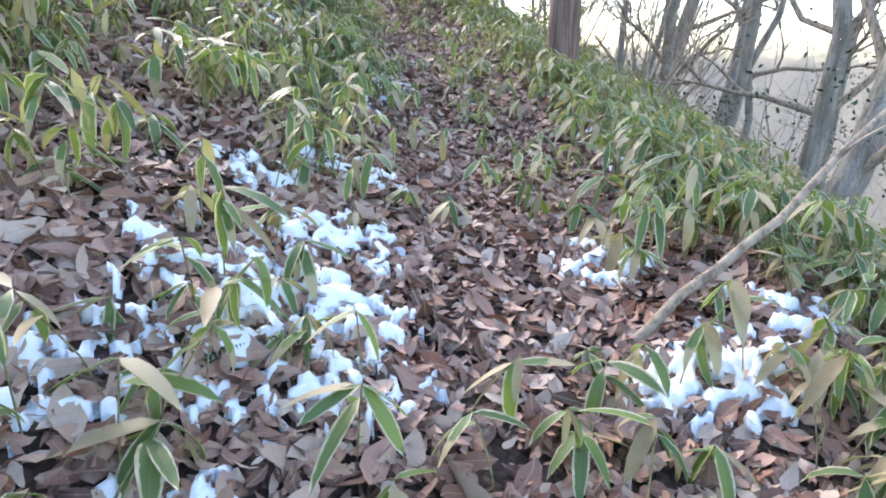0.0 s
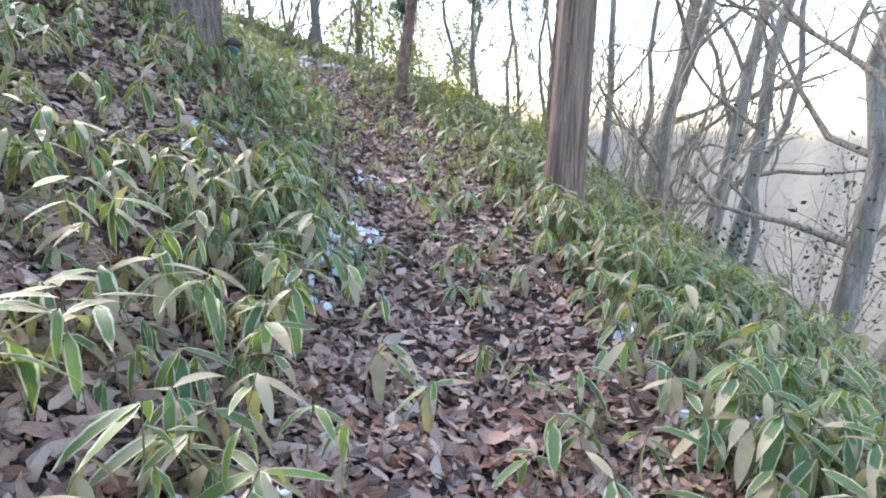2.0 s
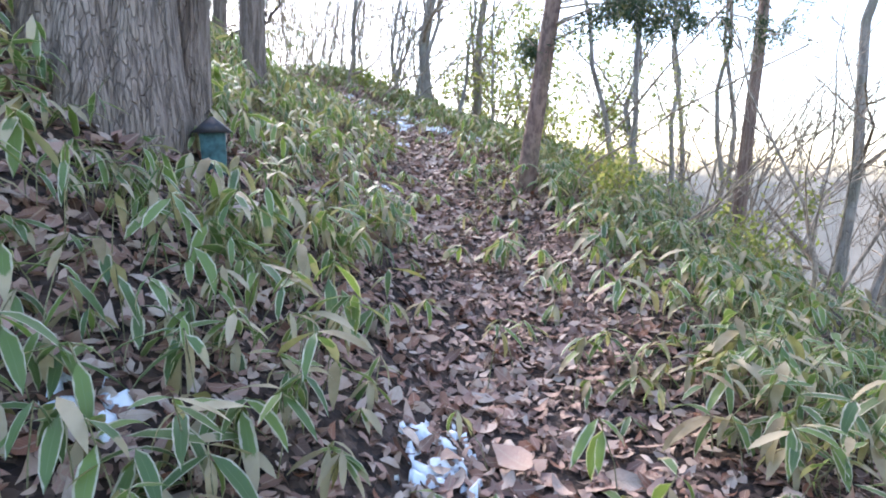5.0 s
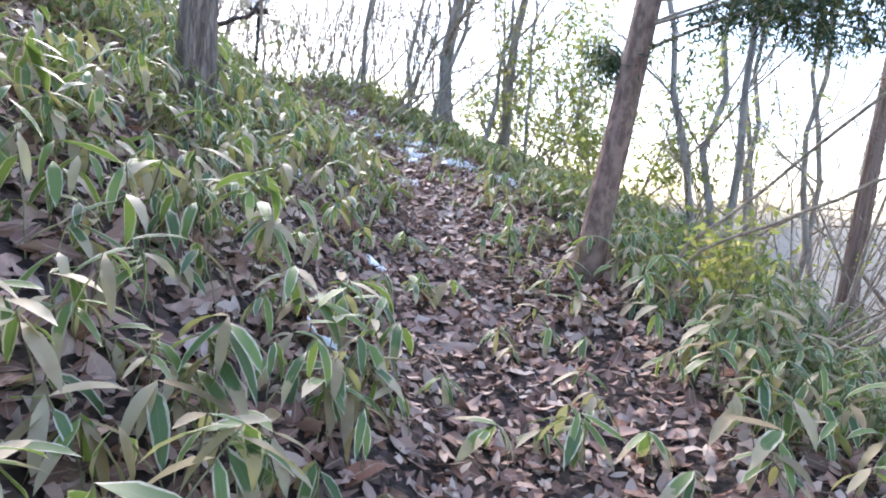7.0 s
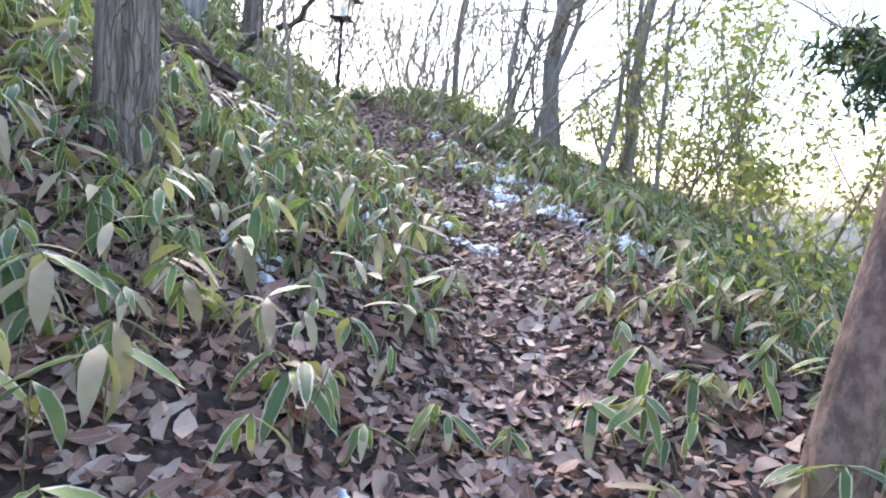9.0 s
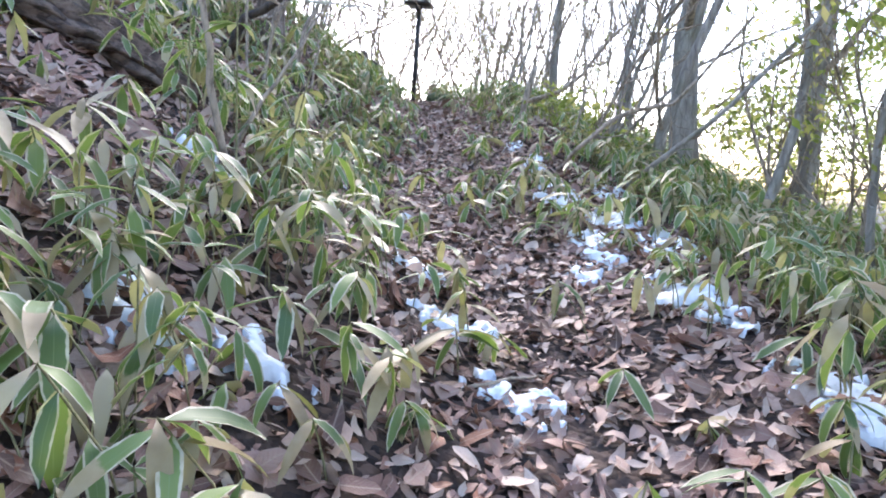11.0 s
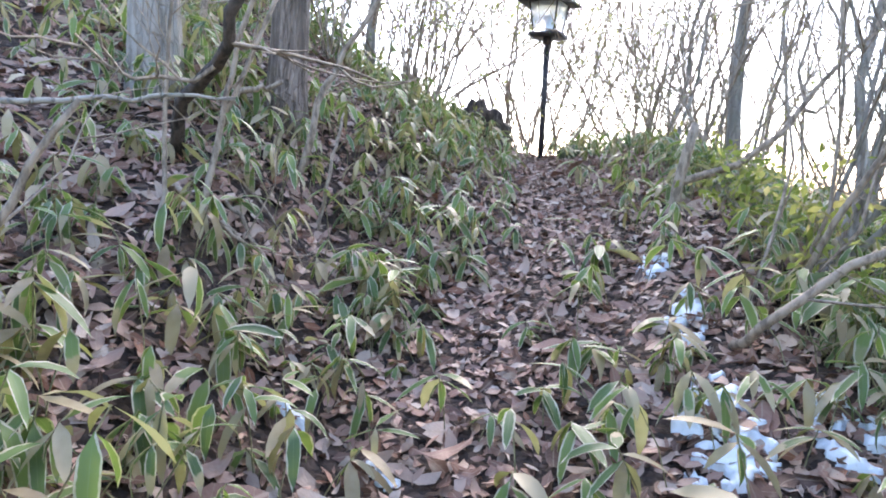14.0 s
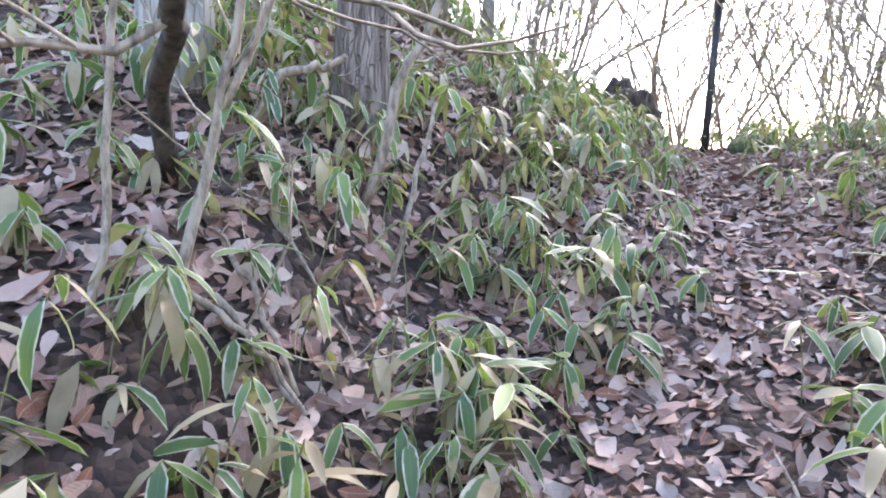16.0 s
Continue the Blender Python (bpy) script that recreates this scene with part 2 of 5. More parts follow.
# ---- ground form: a trail that climbs along a hillside ----
TRAIL = ((-6, .3), (0, .15), (2.8, .16), (4.4, .2), (6.7, .18), (7.6, .12), (9.1, .05), (10.6, -.5), (11.4, -.8),
         (13.3, -1.45), (14.8, -2.5), (15.6, -3.1), (16.5, -3.6), (17.6, -4.4), (18.5, -5.1), (20.2, -6.7), (26, -12))
RISE = ((-6, -2.2), (0, -.12), (1.6, .62), (2.5, .82), (4, .95), (5.5, 1.2), (7, 1.45), (8.5, 1.68), (10.5, 2.17), (12, 2.6),
        (13.5, 2.88), (15, 3.22), (16.5, 3.72), (18.2, 4.17), (19.3, 4.42), (20.5, 4.35), (24, 3.2), (60, -12))
BANK = ((0, .38), (5, .46), (6.6, .6), (7.2, .69), (8.2, .68), (9.4, .62), (10.5, .62), (12.5, .5), (15.5, .68), (17, .72), (18.5, .5), (20, .35), (24, .2))
FALL = ((0, .5), (5, .48), (9, .42), (12, .36), (15, .34), (18, .5), (24, .6))
FOOT = ((0, .32), (5, .38), (6, .5), (10.5, .55), (11.5, .36), (13, .4), (14, .6), (14.8, .72), (15.4, .68), (16.2, .42), (18, .35))
TY = np.linspace(-8, 30, 761)


def along(table):
    v = np.interp(TY, [a for a, b in table], [b for a, b in table])
    k = np.exp(-np.linspace(-2, 2, 41) ** 2)
    return np.convolve(np.pad(v, 20, mode="edge"), k / k.sum(), "valid")


TX, TZ, TB, TF, TO = along(TRAIL), along(RISE), along(BANK), along(FALL), along(FOOT)
TC = 1 / np.sqrt(1 + np.gradient(TX, TY) ** 2)


def swell(x, y, seed=0.0):
    """Gentle unevenness of the ground, in about +-1."""
    return (np.sin(1.9 * x + 2.3 * y + seed) * np.sin(2.7 * x - 1.3 * y + 1.7 * seed + .6) + .6 * np.sin(5.1 * x + 1.1 * y + 2 + seed)
            * np.sin(4.3 * y - 2.2 * x + seed) + .35 * np.sin(11 * x + 3 * y) * np.sin(9 * y - 4 * x + 1)) / 1.6


def across(x, y):
    """How far right of the trail's middle a place lies."""
    return (x - np.interp(y, TY, TX)) * np.interp(y, TY, TC)


def soft_step(v, k=9.0):
    return np.log1p(np.exp(np.clip(v * k, -40, 40))) / k


def ground_z(x, y):
    x, y = np.asarray(x, float), np.asarray(y, float)
    u = across(x, y)
    left = np.minimum(soft_step(-u - np.interp(y, TY, TO)), 60)
    right = soft_step(u - .95)
    bank = np.interp(y, TY, TB)
    left_rise = bank * np.where(left < 5, left, 5 + 7 * (1 - np.exp(-(left - 5) / 7)))
    right_drop = np.interp(y, TY, TF) * np.where(right < 2.3, right, 2.3 + 3.2 * (np.minimum(right, 30) - 2.3))
    right_drop = right_drop + .95 * np.clip(u - 5.4, 0, 10)
    lip = .05 * np.exp(-((u - .75) / .35) ** 2)
    z = np.interp(y, TY, TZ) + left_rise - right_drop + lip - .03 * np.exp(-(u / .3) ** 2)
    z = z + .36 * np.exp(-((y - 15.0) / 1.15) ** 2) * np.clip((-u - 1.2) / .45, 0, 1) ** 1.5
    z = z + swell(x, y) * .035 * np.clip(np.abs(u) * 1.3, .35, 1.2)
    z = z - .33 * np.clip(y - 30, 0, 40)
    return np.maximum(z, -30 + .0 * x)


# ---- mesh helpers ----
rng = np.random.default_rng(7)


def tri_mesh(name, verts, tris, material, uv=None, smooth=True):
    me = bpy.data.meshes.new(name)
    verts, tris = np.asarray(verts, np.float32), np.asarray(tris, np.int32)
    me.vertices.add(len(verts))
    me.vertices.foreach_set("co", verts.ravel())
    me.loops.add(tris.size)
    me.loops.foreach_set("vertex_index", tris.ravel())
    me.polygons.add(len(tris))
    me.polygons.foreach_set("loop_start", np.arange(0, tris.size, 3, dtype=np.int32))
    me.update(calc_edges=True)
    if smooth:
        me.polygons.foreach_set("use_smooth", np.ones(len(tris), bool))
    if uv is not None:
        layer = me.uv_layers.new(name="UVMap")
        layer.data.foreach_set("uv", np.asarray(uv, np.float32)[tris.ravel()].ravel())
    me.materials.append(material)
    me.update()
    return me


def part(name, me, parent, label=""):
    ob = new(name, me)
    ob.parent = parent
    return tagged(ob, label) if label else ob


def empty(name, place, label, category, group=""):
    ob = new(name)
    ob.location = place
    ob.empty_display_size = 0.1
    return tagged(ob, label, category, group)


class Soup:
    """Gathers pieces into one set of triangles."""

    def __init__(self):
        self.v, self.t, self.uv, self.n = [], [], [], 0

    def add(self, v, t, uv=None):
        self.v.append(np.asarray(v, float))
        self.t.append(np.asarray(t) + self.n)
        if uv is not None:
            self.uv.append(uv)
        self.n += len(v)

    def mesh(self, name, material, smooth=True):
        return tri_mesh(name, np.concatenate(self.v), np.concatenate(self.t), material, np.concatenate(self.uv) if self.uv else None, smooth)


def tube(points, radii, sides=6, rough=0.0, flutes=0, gen=None, cap=True, ridges=0.0):
    """A bent, tapered round bar as vertices and triangles."""
    p, r = np.asarray(points, float), np.asarray(radii, float)
    d = np.gradient(p, axis=0)
    d /= np.linalg.norm(d, axis=1)[:, None] + 1e-9
    ref = np.where(np.abs(d[:, 2:3]) < .9, [[0, 0, 1.0]], [[1.0, 0, 0]])
    if np.abs(d[:, 2]).max() >= .9:
        ref = np.tile([[1.0, 0, 0]], (len(p), 1)) if np.abs(d[:, 0]).max() < .9 else np.tile([[0, 1.0, 0]], (len(p), 1))
    a = np.cross(d, ref)
    a /= np.linalg.norm(a, axis=1)[:, None] + 1e-9
    b = np.cross(d, a)
    ang = np.linspace(0, 2 * np.pi, sides, endpoint=False)
    k = np.ones((len(p), sides))
    if flutes:
        k += rough * np.sin(flutes * ang + 1.3)[None] + rough * .6 * np.sin((flutes * 2 + 1) * ang + np.linspace(0, 2, len(p))[:, None])
    if ridges and gen is not None:
        drift = np.cumsum(gen.normal(0, .09, (len(p), 3)), axis=0)
        for m, (count, share) in enumerate(((17, .5), (29, .35), (43, .25))):
            k += ridges * share * np.sin(count * ang[None] + drift[:, m:m + 1] * 3 + 2 * np.sin(3 * ang + m)[None])
    if rough and gen is not None:
        k += gen.normal(0, rough * .5, k.shape)
    v = p[:, None] + (r[:, None] * k)[..., None] * (np.cos(ang)[None, :, None] * a[:, None] + np.sin(ang)[None, :, None] * b[:, None])
    v = v.reshape(-1, 3)
    i = np.arange(len(p) - 1)[:, None] * sides + np.arange(sides)[None]
    j = np.arange(len(p) - 1)[:, None] * sides + (np.arange(sides)[None] + 1) % sides
    t = np.concatenate([np.stack([i, j, j + sides], -1).reshape(-1, 3), np.stack([i, j + sides, i + sides], -1).reshape(-1, 3)])
    if cap:
        v = np.concatenate([v, p[:1], p[-1:]])
        n, e = len(v), (len(p) - 1) * sides
        s = np.arange(sides)
        t = np.concatenate([t, np.stack([np.full(sides, n - 2), (s + 1) % sides, s], -1), np.stack([np.full(sides, n - 1), e + s, e + (s + 1) % sides], -1)])
    return v, t


def bent(start, direction, length, gen, steps=5, wander=0.25, lift=0.1):
    """A wandering line, as twigs grow."""
    p, d = [np.asarray(start, float)], np.asarray(direction, float) / np.linalg.norm(direction)
    for _ in range(steps):
        d = d + gen.normal(0, wander, 3) + np.array([0, 0, lift])
        d /= np.linalg.norm(d)
        p.append(p[-1] + d * length / steps)
    return np.array(p)


def twigs(soup, start, direction, length, radius, gen, level, tips=None, lift=0.1, spread=0.9, least=.0025):
    line = bent(start, direction, length, gen, 5 if level else 4, 0.2, lift)
    soup.add(*tube(line, np.linspace(radius, radius * .35, len(line)), 5 if radius > .012 else 3, cap=False))
    if tips is not None and level <= 1:
        tips.extend(line[2:])
    if level:
        for _ in range(int(gen.integers(3, 6))):
            k = gen.uniform(.2, 1) * (len(line) - 1)
            at = line[int(k)] + (line[min(int(k) + 1, len(line) - 1)] - line[int(k)]) * (k % 1)
            d = line[min(int(k) + 1, len(line) - 1)] - line[max(int(k) - 1, 0)]
            d = d / np.linalg.norm(d) + gen.normal(0, spread * .6, 3)
            twigs(soup, at, d, length * gen.uniform(.35, .65), max(radius * .5, least), gen, level - 1, tips, lift, spread, least)


def leaf_cloud(tips, per, size, gen, reach=0.12, hang=0.0, slim=0.4):
    """Small leaves round twig ends."""
    c = np.repeat(np.asarray(tips), per, axis=0)
    c = c + gen.normal(0, reach, c.shape)
    n = len(c)
    d = gen.normal(0, 1, (n, 3))
    d[:, 2] -= hang
    d /= np.linalg.norm(d, axis=1)[:, None]
    s = np.cross(d, gen.normal(0, 1, (n, 3)))
    s /= np.linalg.norm(s, axis=1)[:, None]
    up = np.cross(d, s)
    ln = size * gen.uniform(.6, 1.3, (n, 1))
    w = ln * slim * .5
    v = np.stack([c, c + d * ln * .45 + s * w + up * w * .25, c + d * ln, c + d * ln * .45 - s * w + up * w * .25], 1).reshape(-1, 3)
    k = np.arange(n)[:, None] * 4
    return v, np.concatenate([k + [0, 1, 2], k + [0, 2, 3]])


def sprays(lines, gen, size=0.05, per=26):
    """Flat hanging sprays of scale leaves, as cedars and cypresses bear."""
    tips = []
    for line in lines:
        for k in range(1, len(line)):
            for _ in range(per):
                f = gen.uniform(0, 1)
                tips.append(line[k - 1] * (1 - f) + line[k] * f + gen.normal(0, .02, 3) - np.array([0, 0, abs(gen.normal(0, .04))]))
    return leaf_cloud(tips, 2, size, gen, 0.02, 0.9, 0.22)


# ---- ground ----
def spread_lines(lo, hi, step, far, n):
    k = np.linspace(0, 1, n + 1)[1:] ** 2.6
    return np.concatenate([(lo - k * (far + lo))[::-1], np.arange(lo, hi + step / 2, step), hi + k * (far - hi)])


gx, gy = spread_lines(-9.0, 6.0, .12, 900, 26), spread_lines(-2.0, 22.0, .12, 900, 26)
GX, GY = np.meshgrid(gx, gy)
GZ = ground_z(GX, GY)
nx, ny = len(gx), len(gy)
q = (np.arange(ny - 1)[:, None] * nx + np.arange(nx - 1)[None]).ravel()
ground = new("ground", tri_mesh("ground", np.stack([GX, GY, GZ], -1).reshape(-1, 3), np.concatenate([np.stack([q, q + 1, q + nx + 1], -1), np.stack([q, q + nx + 1, q + nx], -1)]), SOIL))
tagged(ground, "dark humus soil of a wooded hillside with a footpath", "ground", kind="structure")


def normals_at(x, y, e=.05):
    n = np.stack([-(ground_z(x + e, y) - ground_z(x - e, y)) / (2 * e), -(ground_z(x, y + e) - ground_z(x, y - e)) / (2 * e), np.ones_like(x)], -1)
    return n / np.linalg.norm(n, axis=1)[:, None]


# ---- fallen leaves ----
def litter(count, area, size, gen, keep=None, raise_by=0.012):
    x, y = gen.uniform(area[0], area[1], count), gen.uniform(area[2], area[3], count)
    if keep is not None:
        m = keep(x, y) > gen.uniform(0, 1, count)
        x, y = x[m], y[m]
    n = len(x)
    up = normals_at(x, y) + gen.normal(0, .4, (n, 3))
    up /= np.linalg.norm(up, axis=1)[:, None]
    a = gen.uniform(0, 2 * np.pi, n)
    d = np.stack([np.cos(a), np.sin(a), np.zeros(n)], -1)
    d -= up * (d * up).sum(1)[:, None]
    d /= np.linalg.norm(d, axis=1)[:, None]
    s = np.cross(up, d)
    ln = size * np.clip(gen.lognormal(0, .36, n), .4, 2.2)
    w = ln * gen.uniform(.13, .27, n)
    curl, fold = gen.normal(0, .20, n) * ln, gen.uniform(-.1, .35, n) * w
    c = np.stack([x, y, ground_z(x, y) + raise_by * gen.uniform(.2, 2.2, n)], -1)
    tip = gen.uniform(.6, .75, n)

    def at(f, g, h):
        return c + d * (ln * (f - .5))[:, None] + s * (w * g)[:, None] + up * h[:, None]
    one, nil = np.ones(n), np.zeros(n)
    edge = ((.1, .38), (.33, .9), (.62, 1.0), (.87, .48))

    def rag():
        return 1 + gen.normal(0, .2, n)
    ring = [at(nil, nil, curl)] + [at(f * one, g * rag(), fold * g + curl * (2 * f - 1) ** 2) for f, g in edge] + [at(one, gen.normal(0, .25, n), curl * 1.1)]
    ring += [at(f * one + .02, -g * rag(), fold * g + curl * (2 * f - 1) ** 2) for f, g in edge[::-1]]
    v = np.stack(ring + [at(.3 * one, nil, curl * .15), at(tip, nil, curl * .15)], 1).reshape(-1, 3)
    f = np.array([[0, 1, 10], [1, 2, 10], [2, 3, 11], [2, 11, 10], [3, 4, 11], [4, 5, 11], [5, 6, 11], [6, 7, 11], [7, 8, 10], [7, 10, 11], [8, 9, 10], [9, 0, 10]])
    uv = np.array([(.5, 0)] + [(.5 + g * .5, f_) for f_, g in edge] + [(.5, 1)] + [(.5 - g * .5, f_) for f_, g in edge[::-1]] + [(.5, .3), (.5, .68)])
    return v, (np.arange(n)[:, None, None] * 12 + f[None]).reshape(-1, 3), np.tile(uv, (n, 1))


def near_trail(x, y):
    return np.clip(1.2 - .13 * np.abs(across(x, y)) ** 1.5, .1, 1)


def on_path(x, y):
    u = across(x, y)
    scarp = sum(np.exp(-((x - a) / .13) ** 2 - ((y - b) / .13) ** 2) for a, b in ((-4.24, 14.74), (-4.47, 15.32), (-3.92, 14.26), (-1.45, 9.7)))
    return np.where(u > 0, np.clip(1.7 - u, 0, 1), np.clip((4.0 + u) / 1.5, 0, 1)) * (1 - .8 * np.clip(scarp, 0, 1))


lit = Soup()
lit.add(*litter(126000, (-7.6, 2.0, .9, 20.0), .068, rng, on_path, .014))
lit.add(*litter(14000, (-3.2, 1.7, .5, 4.2), .07, rng, None, .016))
lit.add(*litter(9000, (-6.8, 2.6, .9, 20.0), .072, rng, lambda x, y: .6 * near_trail(x, y)))
lit.add(*litter(14000, (-6.0, 1.5, 1.0, 18.5), .04, rng, on_path, .02))
lit.add(*litter(900, (-7.0, 1.6, 1.0, 19.0), .15, rng, lambda x, y: .25 * on_path(x, y), .03))
lit.add(*litter(3000, (-16, 9, -4, 32), .13, rng))
tagged(new("leaf_litter", lit.mesh("leaf_litter", LITTER, False)), "brown curled oak and chestnut leaves lying thickly on the path", "fallen leaves", kind="stuff")

# ---- dwarf bamboo ----
SEG = 7


def blade_shape(n):
    f = np.linspace(0, 1, n)
    return f, np.clip(np.sin(np.pi * np.clip(f, 0, 1) ** .85) ** .55, 0, 1) * (1 - .18 * f)


def blade(length, width, droop, twist, gen, n=SEG):
    """A lance-shaped blade that starts level along +y and bends down."""
    f, w = blade_shape(n)
    ang = -droop * f ** 1.15
    step = length / (n - 1)
    py = np.concatenate([[0], np.cumsum(np.cos((ang[1:] + ang[:-1]) / 2) * step)])
    pz = np.concatenate([[0], np.cumsum(np.sin((ang[1:] + ang[:-1]) / 2) * step)])
    tw = twist * f
    v, uv = [], []
    for k in range(n):
        half = width * .5 * w[k]
        sx, sz = np.cos(tw[k]) * half, np.sin(tw[k]) * half
        lift = .22 * half
        v += [(-sx, py[k], pz[k] - sz + lift), (0, py[k], pz[k]), (sx, py[k], pz[k] + sz + lift)]
        uv += [(0, f[k]), (.5, f[k]), (1, f[k])]
    i = np.arange(n - 1)[:, None] * 3
    t = np.concatenate([i + a for a in ([0, 1, 4], [0, 4, 3], [1, 2, 5], [1, 5, 4])])
    return np.array(v), t, np.array(uv)


def turned(v, yaw, pitch):
    c, s = np.cos(pitch), np.sin(pitch)
    v = np.stack([v[:, 0], v[:, 1] * c - v[:, 2] * s, v[:, 1] * s + v[:, 2] * c], -1)
    c, s = np.cos(yaw), np.sin(yaw)
    return np.stack([v[:, 0] * c - v[:, 1] * s, v[:, 0] * s + v[:, 1] * c, v[:, 2]], -1)


def plant_form(gen, tall, blades, n=SEG, size=(.11, .2)):
    """One cane: its line, and blades as (vertices, triangles, uv)."""
    lean = gen.normal(0, .3, 2)
    f = np.linspace(0, 1, 5)
    line = np.stack([lean[0] * tall * f ** 1.6, lean[1] * tall * f ** 1.6, tall * f - .03], -1)
    out, yaw0 = [], gen.uniform(0, 6.28)
    for b in range(blades):
        ln = gen.uniform(*size)
        v, t, uv = blade(ln, ln * gen.uniform(.19, .27), gen.uniform(.15, 1.1), gen.normal(0, .5), gen, n)
        v = turned(v, yaw0 + b * 2.4 + gen.normal(0, .5), min(.3, gen.normal(-.5, .42)))
        out.append((v + line[-1] - (line[-1] - line[-2]) * gen.uniform(0, .8) * (b > 1), t, uv))
    return line, out


def bamboo_cover(x, y):
    """How thickly the dwarf bamboo stands."""
    u = across(x, y)
    low = y < 12.6
    left = np.clip((-u - .5) / .5, 0, 1) * np.where(low, 1.15, 1.05)
    right = np.clip((u - .42) / .4, 0, 1) * np.where(low, 1.15, np.clip((u - .65) / .55, 0, 1) * 1.5)
    bare = np.exp(-(((x + 1.1) / .75) ** 2 + ((y - 2.3) / 1.2) ** 2)) + np.exp(-(((x + 1.55) / .6) ** 2 + ((y - 5.6) / .75) ** 2))
    bare = bare + .9 * np.exp(-(((x + 1.35) / .55) ** 2 + ((y - 10.0) / 1.0) ** 2)) + .8 * np.exp(-(((x + 4.3) / .6) ** 2 + ((y - 14.9) / .5) ** 2)) + 1.2 * np.exp(-(((x + 4.1) / .9) ** 4 + ((y - 12.75) / .38) ** 4))
    walked = np.interp(y, (0, 5, 6, 10, 11.2, 20), (-.45, -.4, -.6, -.6, -.24, -.24))
    bare = bare + np.exp(-((u - walked) / .24) ** 2)
    bare = bare + 1.2 * np.exp(-(((x + 1.75) / .22) ** 2 + ((y - 8.0) / .4) ** 2))
    patch = np.clip(.66 + .7 * swell(x * .8, y * .8, 3.0), .12, 1.3)
    patch = patch * np.where(u < 0, np.interp(y, (0, 4, 6, 9, 11, 12.5, 14, 17.5, 19), (.75, .8, .72, .55, .55, .4, .4, .5, .7)) + .45 * np.clip(-u - 2, 0, 1), np.interp(y, (0, 9, 10.5, 12, 14), (1.25, 1.15, .7, .6, .85)))
    return np.clip((left + right) * patch * np.clip(1 - bare, 0, 1) + np.where((y > 12.8) & (u > .3) & (u < 1.0), .2, .07) * np.clip(1 - 1.3 * np.exp(-((u - walked) / .24) ** 2), 0, 1), 0, 1.2)


def scatter(count, area, gen, cover):
    x, y = gen.uniform(area[0], area[1], count), gen.uniform(area[2], area[3], count)
    m = cover(x, y) > gen.uniform(0, 1.2, count)
    return x[m], y[m]


FORMS, DRY_FORMS = [[], []], []
for k in range(26):
    FORMS[k % 2].append(plant_form(rng, (.17, .25)[k % 2], int(rng.integers(3, 8)), SEG, (.125, .215)))
for k in range(6):
    DRY_FORMS.append(plant_form(rng, .17, int(rng.integers(3, 5)), SEG, (.13, .2)))
sparse_forms = [plant_form(rng, rng.uniform(.14, .42), int(rng.integers(4, 8)), 3) for k in range(40)]
thin_forms = [plant_form(rng, rng.uniform(.12, .4), int(rng.integers(4, 8)), 4) for k in range(40)]
full_forms = [plant_form(rng, rng.uniform(.1, .34), int(rng.integers(3, 8)), 5) for k in range(60)]

px, py = scatter(62000, (-8.5, 5.5, -.6, 21.5), rng, lambda x, y: bamboo_cover(x, y) * np.clip((x + 8.5) / 2.5, 0, 1) * np.clip((5.5 - x) / 1.5, 0, 1) * np.clip((y + .6) / 1.6, 0, 1) * np.clip((21.5 - y) / 1.5, 0, 1) * np.clip(1.35 - .3 * np.abs(across(x, y) + .3), .42, 1))
fx, fy = scatter(5500, (-16, 11, -5, 32), rng, lambda x, y: (1 - np.clip((x + 8.5) / 2.5, 0, 1) * np.clip((5.5 - x) / 1.5, 0, 1) * np.clip((y + .6) / 1.6, 0, 1) * np.clip((21.5 - y) / 1.5, 0, 1)) * np.clip(1.25 - .1 * np.abs(x + 2), .1, .8))
sx, sy = np.concatenate([px, fx]), np.concatenate([py, fy])
sz = ground_z(sx, sy)
cover_soup, cane_soup = Soup(), Soup()
for x, y, z in zip(sx, sy, sz):
    d_near = abs(float(across(x, y))) < 2.0
    line, blades = (full_forms if d_near else thin_forms if abs(float(across(x, y))) < 3.2 and y < 20.5 else sparse_forms)[int(rng.integers(40))]
    a, g = rng.uniform(0, 6.28), rng.uniform(.75, 1.15)
    if not (-8 < x < 5.5 and y < 21):
        g *= 1.3
    rot = np.array([[np.cos(a), -np.sin(a), 0], [np.sin(a), np.cos(a), 0], [0, 0, 1]]) * g
    o = np.array([x, y, z])
    for v, t, uv in blades:
        cover_soup.add(v @ rot.T + o, t, uv)
    if d_near:
        cane_soup.add(*tube((line @ rot.T + o)[::2], [.0026] * 3, 3, cap=False))
tagged(new("dwarf_bamboo_cover", cover_soup.mesh("dwarf_bamboo_cover", BLADES)), "white-edged green dwarf bamboo blades covering the slope", "bamboo grass", kind="stuff")
tagged(new("dwarf_bamboo_canes", cane_soup.mesh("dwarf_bamboo_canes", CULM)), "thin dry dwarf bamboo canes under the blades", "bamboo grass", kind="stuff")

